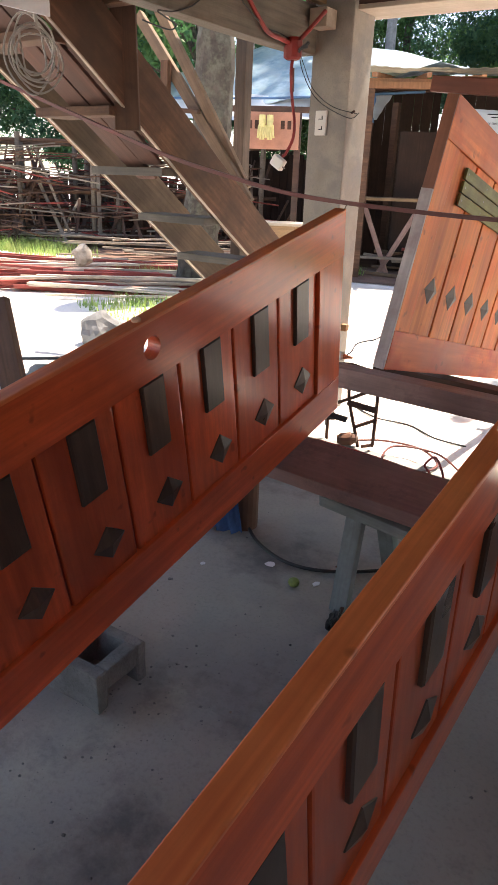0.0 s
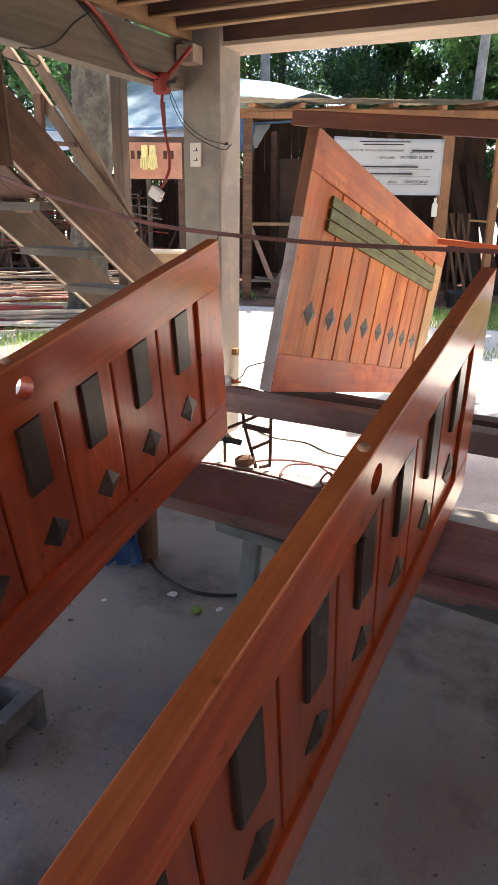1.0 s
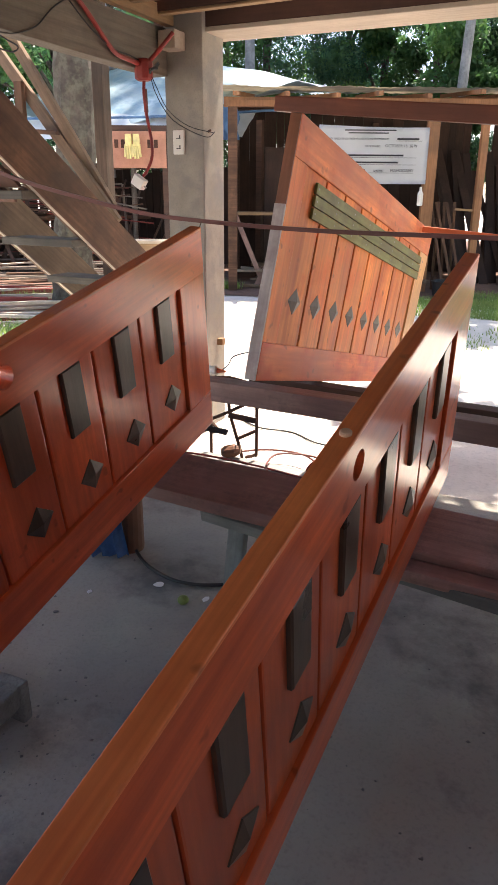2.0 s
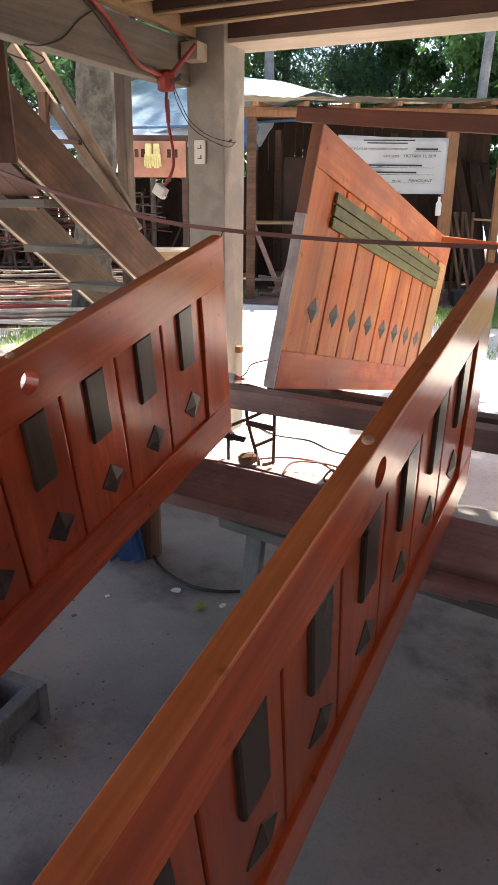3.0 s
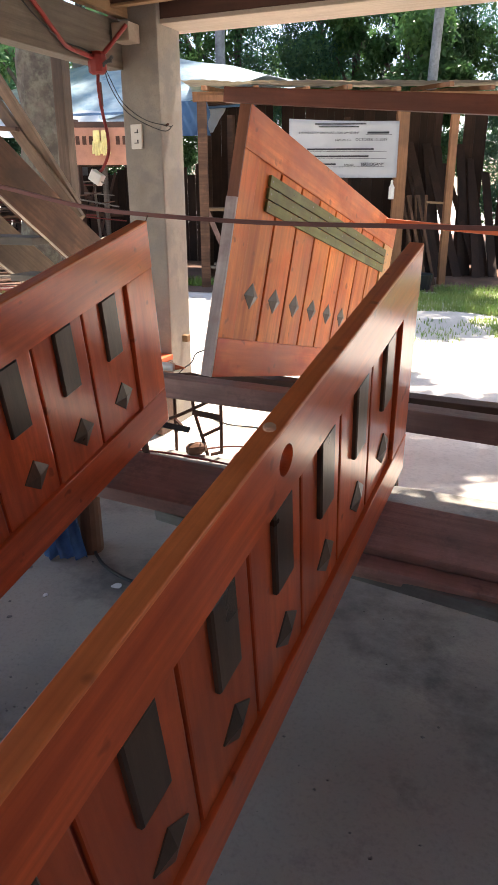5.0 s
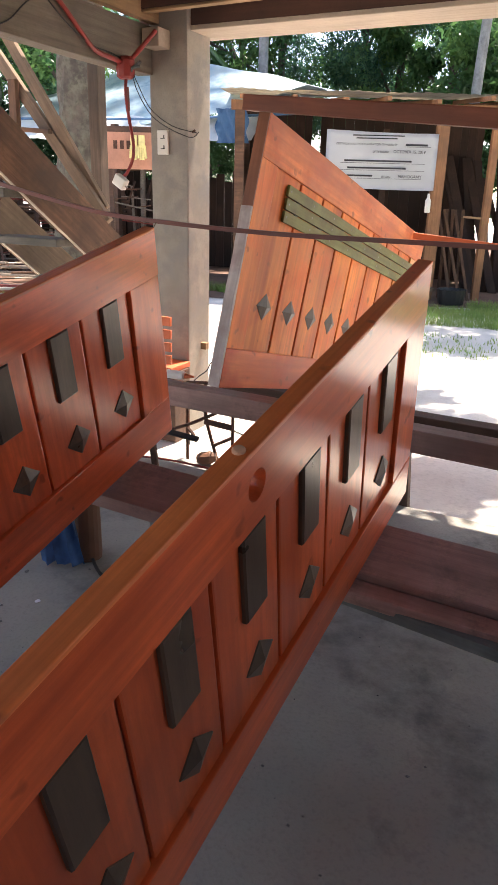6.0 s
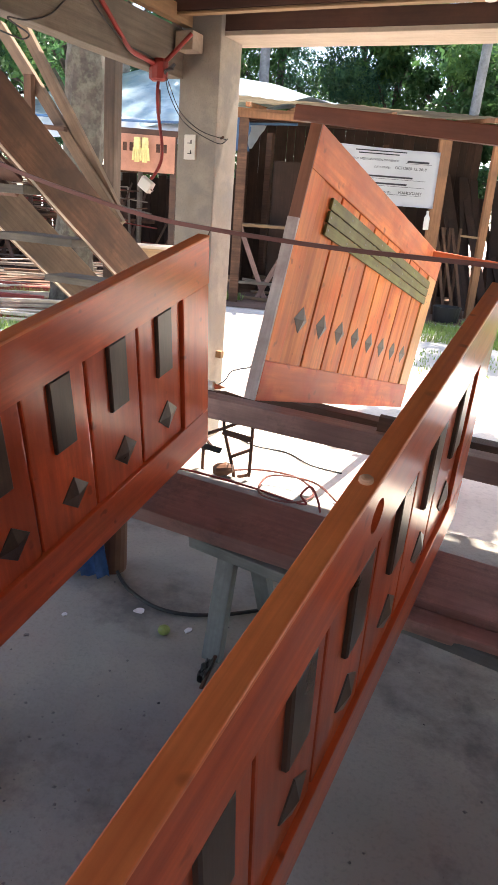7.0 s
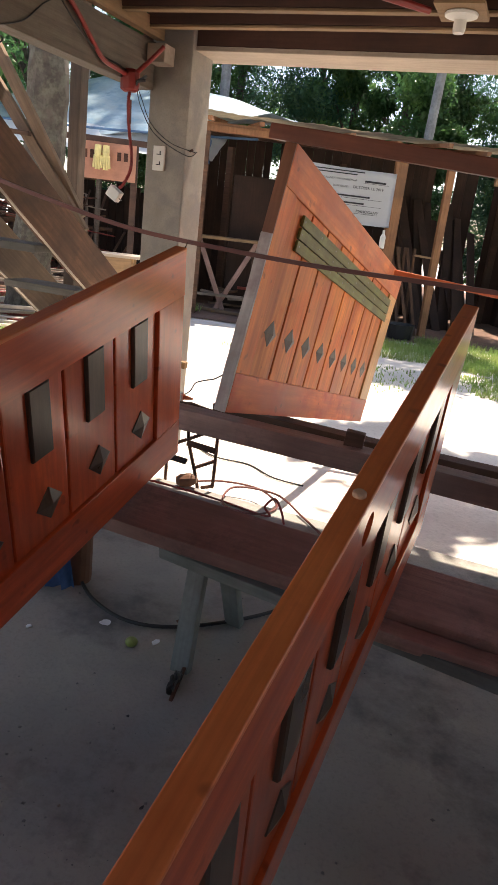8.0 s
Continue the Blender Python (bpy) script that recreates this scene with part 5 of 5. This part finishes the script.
# ---- tarp-covered stall and sign ----
def stall():
    t = empty("tarp_stall", pose(0, 0, 0), "stall roofed with a bright white and blue tarpaulin", "stall")
    bm = bmesh.new()
    nx, ny = 40, 14
    def roof(i, j):
        u, v = i / nx, j / ny
        x = -10.6 + 6.2 * u + 0.8 * v * (u - 0.4)
        y = 10.3 + 2.6 * u * 0.25 + 2.1 * v
        ridge = 3.75 - 0.75 * abs(u - 0.42) ** 1.3 * 2.2
        low = 2.32 + 0.62 * u ** 3
        z = low + (ridge - low) * v ** 0.85 + 0.05 * noise.noise(Vector((u * 9, v * 4, 1))) - 0.06 * math.sin(math.pi * v) * abs(math.sin(u * 9))
        return (x, y, z)
    g = [[bm.verts.new(roof(i, j)) for j in range(ny + 1)] for i in range(nx + 1)]
    for i in range(nx):
        for j in range(ny):
            bm.faces.new((g[i][j], g[i + 1][j], g[i + 1][j + 1], g[i][j + 1]))
    part("tarpaulin", bm, TARP, t, smooth=True)
    bm = bmesh.new()
    g = [[bm.verts.new((-9.6 + 4.3 * i / 40, 9.75 + 1.1 * i / 40 + 0.5 * j / 6, 2.16 + 0.40 * (j / 6) + 0.05 * noise.noise(Vector((i * 0.3, j * 0.5, 5))))) for j in range(7)] for i in range(41)]
    for i in range(40):
        for j in range(6):
            bm.faces.new((g[i][j], g[i + 1][j], g[i + 1][j + 1], g[i][j + 1]))
    part("awning", bm, WHITETARP, t, "lower white awning sheet", smooth=True)
    bm = bmesh.new()
    g = [[bm.verts.new((-5.75 + 0.5 * i / 12, 10.5 + 0.12 * i / 12 + 0.05 * math.sin(i * 1.7 + j), 2.1 + 0.5 * j / 10)) for j in range(11)] for i in range(13)]
    for i in range(12):
        for j in range(10):
            bm.faces.new((g[i][j], g[i + 1][j], g[i + 1][j + 1], g[i][j + 1]))
    part("side_sheet", bm, BLUETARP, t, "crumpled blue side sheet", smooth=True)
    part("cord", tube_bm([(-10.2, 10.0, 2.52), (-7.0, 10.5, 2.48), (-4.6, 11.0, 2.55)], 0.02, 6, 4), BLUETARP, t, "blue edge band")
    for x, y in ((-9.5, 9.9), (-7.6, 10.3), (-5.0, 10.9), (-9.8, 12.2), (-4.8, 13.0)):
        part("pole", box(x - 0.05, y - 0.05, -0.06, x + 0.05, y + 0.05, 2.4, 0.008), DARKTIMBER, t)
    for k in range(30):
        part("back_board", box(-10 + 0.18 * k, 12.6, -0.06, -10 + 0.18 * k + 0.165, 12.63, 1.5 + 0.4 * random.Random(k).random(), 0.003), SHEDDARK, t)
    return t


stall()


def number_board():
    s = empty("number_board", pose(-5.47, 8.02, 1.82, 0, 0, 26), "salmon painted board with faded dark figures", "sign")
    part("panel", box(-0.42, -0.012, -0.22, 0.42, 0.012, 0.22, 0.003), SIGNRED, s)
    for k in range(8):
        if k in (4, 5):
            continue
        part("figure_bar", box(-0.33 + 0.085 * k, -0.017, 0.02, -0.28 + 0.085 * k, -0.013, 0.12, 0.0), RUST, s)
    for x in (-0.4, 0.4):
        part("stake", box(x - 0.04, 0.014, -1.88, x + 0.04, 0.08, 0.24, 0.005), DARKTIMBER, s)
    part("cap_rail", box(-0.6, 0.0, 0.22, 0.6, 0.08, 0.29, 0.005), DARKTIMBER, s)
    return s


number_board()


def gloves():
    g = empty("work_gloves", pose(-5.44, 7.95, 1.83, 0, 0, 26), "pair of pale yellow work gloves hung on the board", "gloves")
    for k, x in enumerate((-0.05, 0.05)):
        part("cuff", lathe_bm([(0.04, 0.03), (0.045, 0.1), (0.04, 0.17)], 10), YELLOW, g).matrix_basis = Matrix.Translation((x, 0, 0))
        for f in range(4):
            part("finger", tube_bm([(x - 0.036 + 0.024 * f, 0, 0.05), (x - 0.045 + 0.03 * f, -0.01, -0.05), (x - 0.05 + 0.034 * f, -0.005, -0.13 + 0.02 * abs(f - 1.5))], 0.016, 8, 3), YELLOW, g)
    return g


gloves()


# ---- yard clutter behind the stairs ----
rr = random.Random(21)
for k in range(70):
    cx, cy = -6.6 + rr.uniform(-1.6, 1.5), 5.9 + rr.uniform(-0.36, 0.70)
    an = radians(34) + rr.gauss(0, 0.13)
    n = rr.uniform(1.2, 3.6)
    d = Vector((math.cos(an), math.sin(an), 0)) * n / 2
    z = 0.0 + 0.004 * k * rr.uniform(0.2, 0.8)
    c = Vector((cx, cy, z))
    board("wood_offcut", c - d, c + d + Vector((0, 0, rr.uniform(-0.03, 0.05))), rr.uniform(0.03, 0.10), rr.uniform(0.02, 0.05), rr.choice((REDSLAB, REDSLAB, PALESLAB, PALESLAB, PALESLAB)),
          "sawmill offcut slab lying in a loose heap in the sun", "offcut", group="offcut slabs in the yard", warp=0.008, seed=k)


def rock(name, x, y, r, sq, mat, label, cat, seed, z=0.0):
    bm = bmesh.new()
    bmesh.ops.create_icosphere(bm, subdivisions=3, radius=1)
    for v in bm.verts:
        n = 1 + 0.28 * noise.noise(v.co * 1.6 + Vector((seed, 0, 0))) + 0.08 * noise.noise(v.co * 5)
        v.co = Vector((v.co.x * n, v.co.y * n * 0.8, v.co.z * n * sq)) * r
    return thing(name, bm, mat, label, cat, m=pose(x, y, z + r * sq * 0.6 - 0.05, 0, 0, seed * 30))


rock("rock", -4.15, 3.80, 0.185, 0.85, STONE, "pale grey angular rock on the dirt", "rock", 1)
rock("rock", -3.50, 2.72, 0.15, 0.7, STONE, "pale grey rock half in the dirt", "rock", 2)
rock("coconut_husk", -6.65, 5.85, 0.13, 1.0, PALESLAB, "pale dry coconut husk on the offcut heap", "husk", 3, z=0.26)


def stick_rack(x, y, seed, label):
    s = empty("stick_rack", pose(x, y, -0.05, 0, 0, 40), label, "rack", "racks of sticks")
    r = random.Random(seed)
    for px in (-1.3, 0.0, 1.3):
        part("upright", tube_bm([(px, 0, 0), (px + 0.03, 0, 1.9)], 0.05, 8), GREYWOOD, s)
    for z in (0.9, 1.75):
        part("crossbar", tube_bm([(-1.6, 0, z), (1.6, 0.02, z + 0.03)], 0.035, 8), STAIRWOOD, s)
    for k in range(22):
        a = Vector((r.uniform(-1.6, 1.6), r.uniform(-0.7, -0.05), 0.0))
        b = Vector((a.x + r.uniform(-0.7, 0.7), 0.05 + r.uniform(0, 0.1), r.uniform(0.7, 1.9)))
        m, n = frame_along(a, b, (0, -1, 0))
        ob = part("stick", plank_bm(n, r.uniform(0.03, 0.07), 0.02, 0), r.choice((GREYWOOD, STAIRWOOD, DARKTIMBER, DARKTIMBER)), s)
        ob.matrix_basis = m
    for k in range(48):
        a = Vector((-1.7 + r.uniform(-0.4, 1.6), r.uniform(-0.5, 0.1), (0.05, 0.92, 0.5, 1.3)[k % 4] + 0.006 * k))
        m, n = frame_along(a, a + Vector((r.uniform(0.8, 2.6), r.uniform(-0.5, 0.4), r.uniform(-0.35, 0.25))), (0, 0, 1))
        ob = part("lath", plank_bm(n, r.uniform(0.03, 0.08), 0.02, 0), r.choice((GREYWOOD, DARKTIMBER, STAIRWOOD, REDSLAB)), s)
        ob.matrix_basis = m
    return s


stick_rack(-11.0, 8.3, 1, "rack stacked with grey sticks and laths")
stick_rack(-8.6, 10.2, 2, "rack stacked with weathered sticks and laths")
stick_rack(-12.6, 9.6, 4, "rack stacked with weathered sticks and laths")
stick_rack(-10.2, 10.6, 5, "rack stacked with grey sticks and laths")


def board_fence():
    """Low rough boards added behind the racks, closing the yard, dark for shade."""
    f = empty("board_fence", pose(-16.5, 8.2, -0.05, 0, 0, 30), "low rough fence of dark brown boards added for the shaded clutter behind the racks", "fence")
    r = random.Random(6)
    for k in range(46):
        part("fence_board", box(k * 0.2, r.uniform(-0.02, 0.02), 0, k * 0.2 + r.uniform(0.16, 0.195), 0.03, r.uniform(1.0, 1.6), 0.0), r.choice((SHEDDARK, SHEDDARK, DARKTIMBER, STAIRWOOD)), f)
    for z in (0.35, 0.9):
        part("rail", box(-0.1, 0.031, z, 9.3, 0.07, z + 0.08, 0.0), DARKTIMBER, f)
    return f


board_fence()
# three trees added for the shadow their crowns cast on racks and soil
tree(-11.6, 11.0, 6.2, 2.3, 12000, 0.14, LEAF, 601, low=2.7, label="broad-leaved tree added to shade the stick racks")
tree(-14.6, 9.4, 6.2, 2.3, 12000, 0.14, LEAF2, 602, low=2.7, label="broad-leaved tree added to shade the stick racks")
tree(-9.6, 11.9, 5.6, 1.6, 7000, 0.14, LEAF, 603, low=3.4, shift=(-0.3, -1.2), label="slim broad-leaved tree added to shade the stick racks")
stick_rack(-13.2, 6.2, 3, "rack stacked with grey sticks at the yard's edge")
rr = random.Random(31)
for k in range(40):
    c = Vector((-9.3 + rr.uniform(-2.2, 2.4), 8.6 + rr.uniform(-0.5, 0.9), 0.0 + 0.006 * k))
    an = radians(36) + rr.gauss(0, 0.25)
    n = rr.uniform(0.8, 2.4)
    d = Vector((math.cos(an), math.sin(an), 0)) * n / 2
    board("grey_lath", c - d, c + d, rr.uniform(0.04, 0.1), 0.025, rr.choice((GREYWOOD, GREYWOOD, STAIRWOOD, PALESLAB)), "weathered grey lath lying in a heap in the shade", "lath", group="laths in the shade", seed=k)


def low_table():
    t = empty("crate_table", pose(-4.55, 7.0, -0.05, 0, 0, 26), "small pale wooden crate table with an offcut on it", "table")
    part("top", box(-0.25, -0.2, 0.80, 0.3, 0.2, 0.83, 0.004), PALELUMBER, t)
    part("side", box(-0.25, -0.2, 0.55, 0.2, -0.18, 0.80, 0.003), LUMBER, t)
    for x in (-0.22, 0.17):
        for y in (-0.16, 0.16):
            part("leg", box(x, y, 0, x + 0.05, y + 0.04, 0.80, 0.003), LUMBER, t)
    return t


low_table()
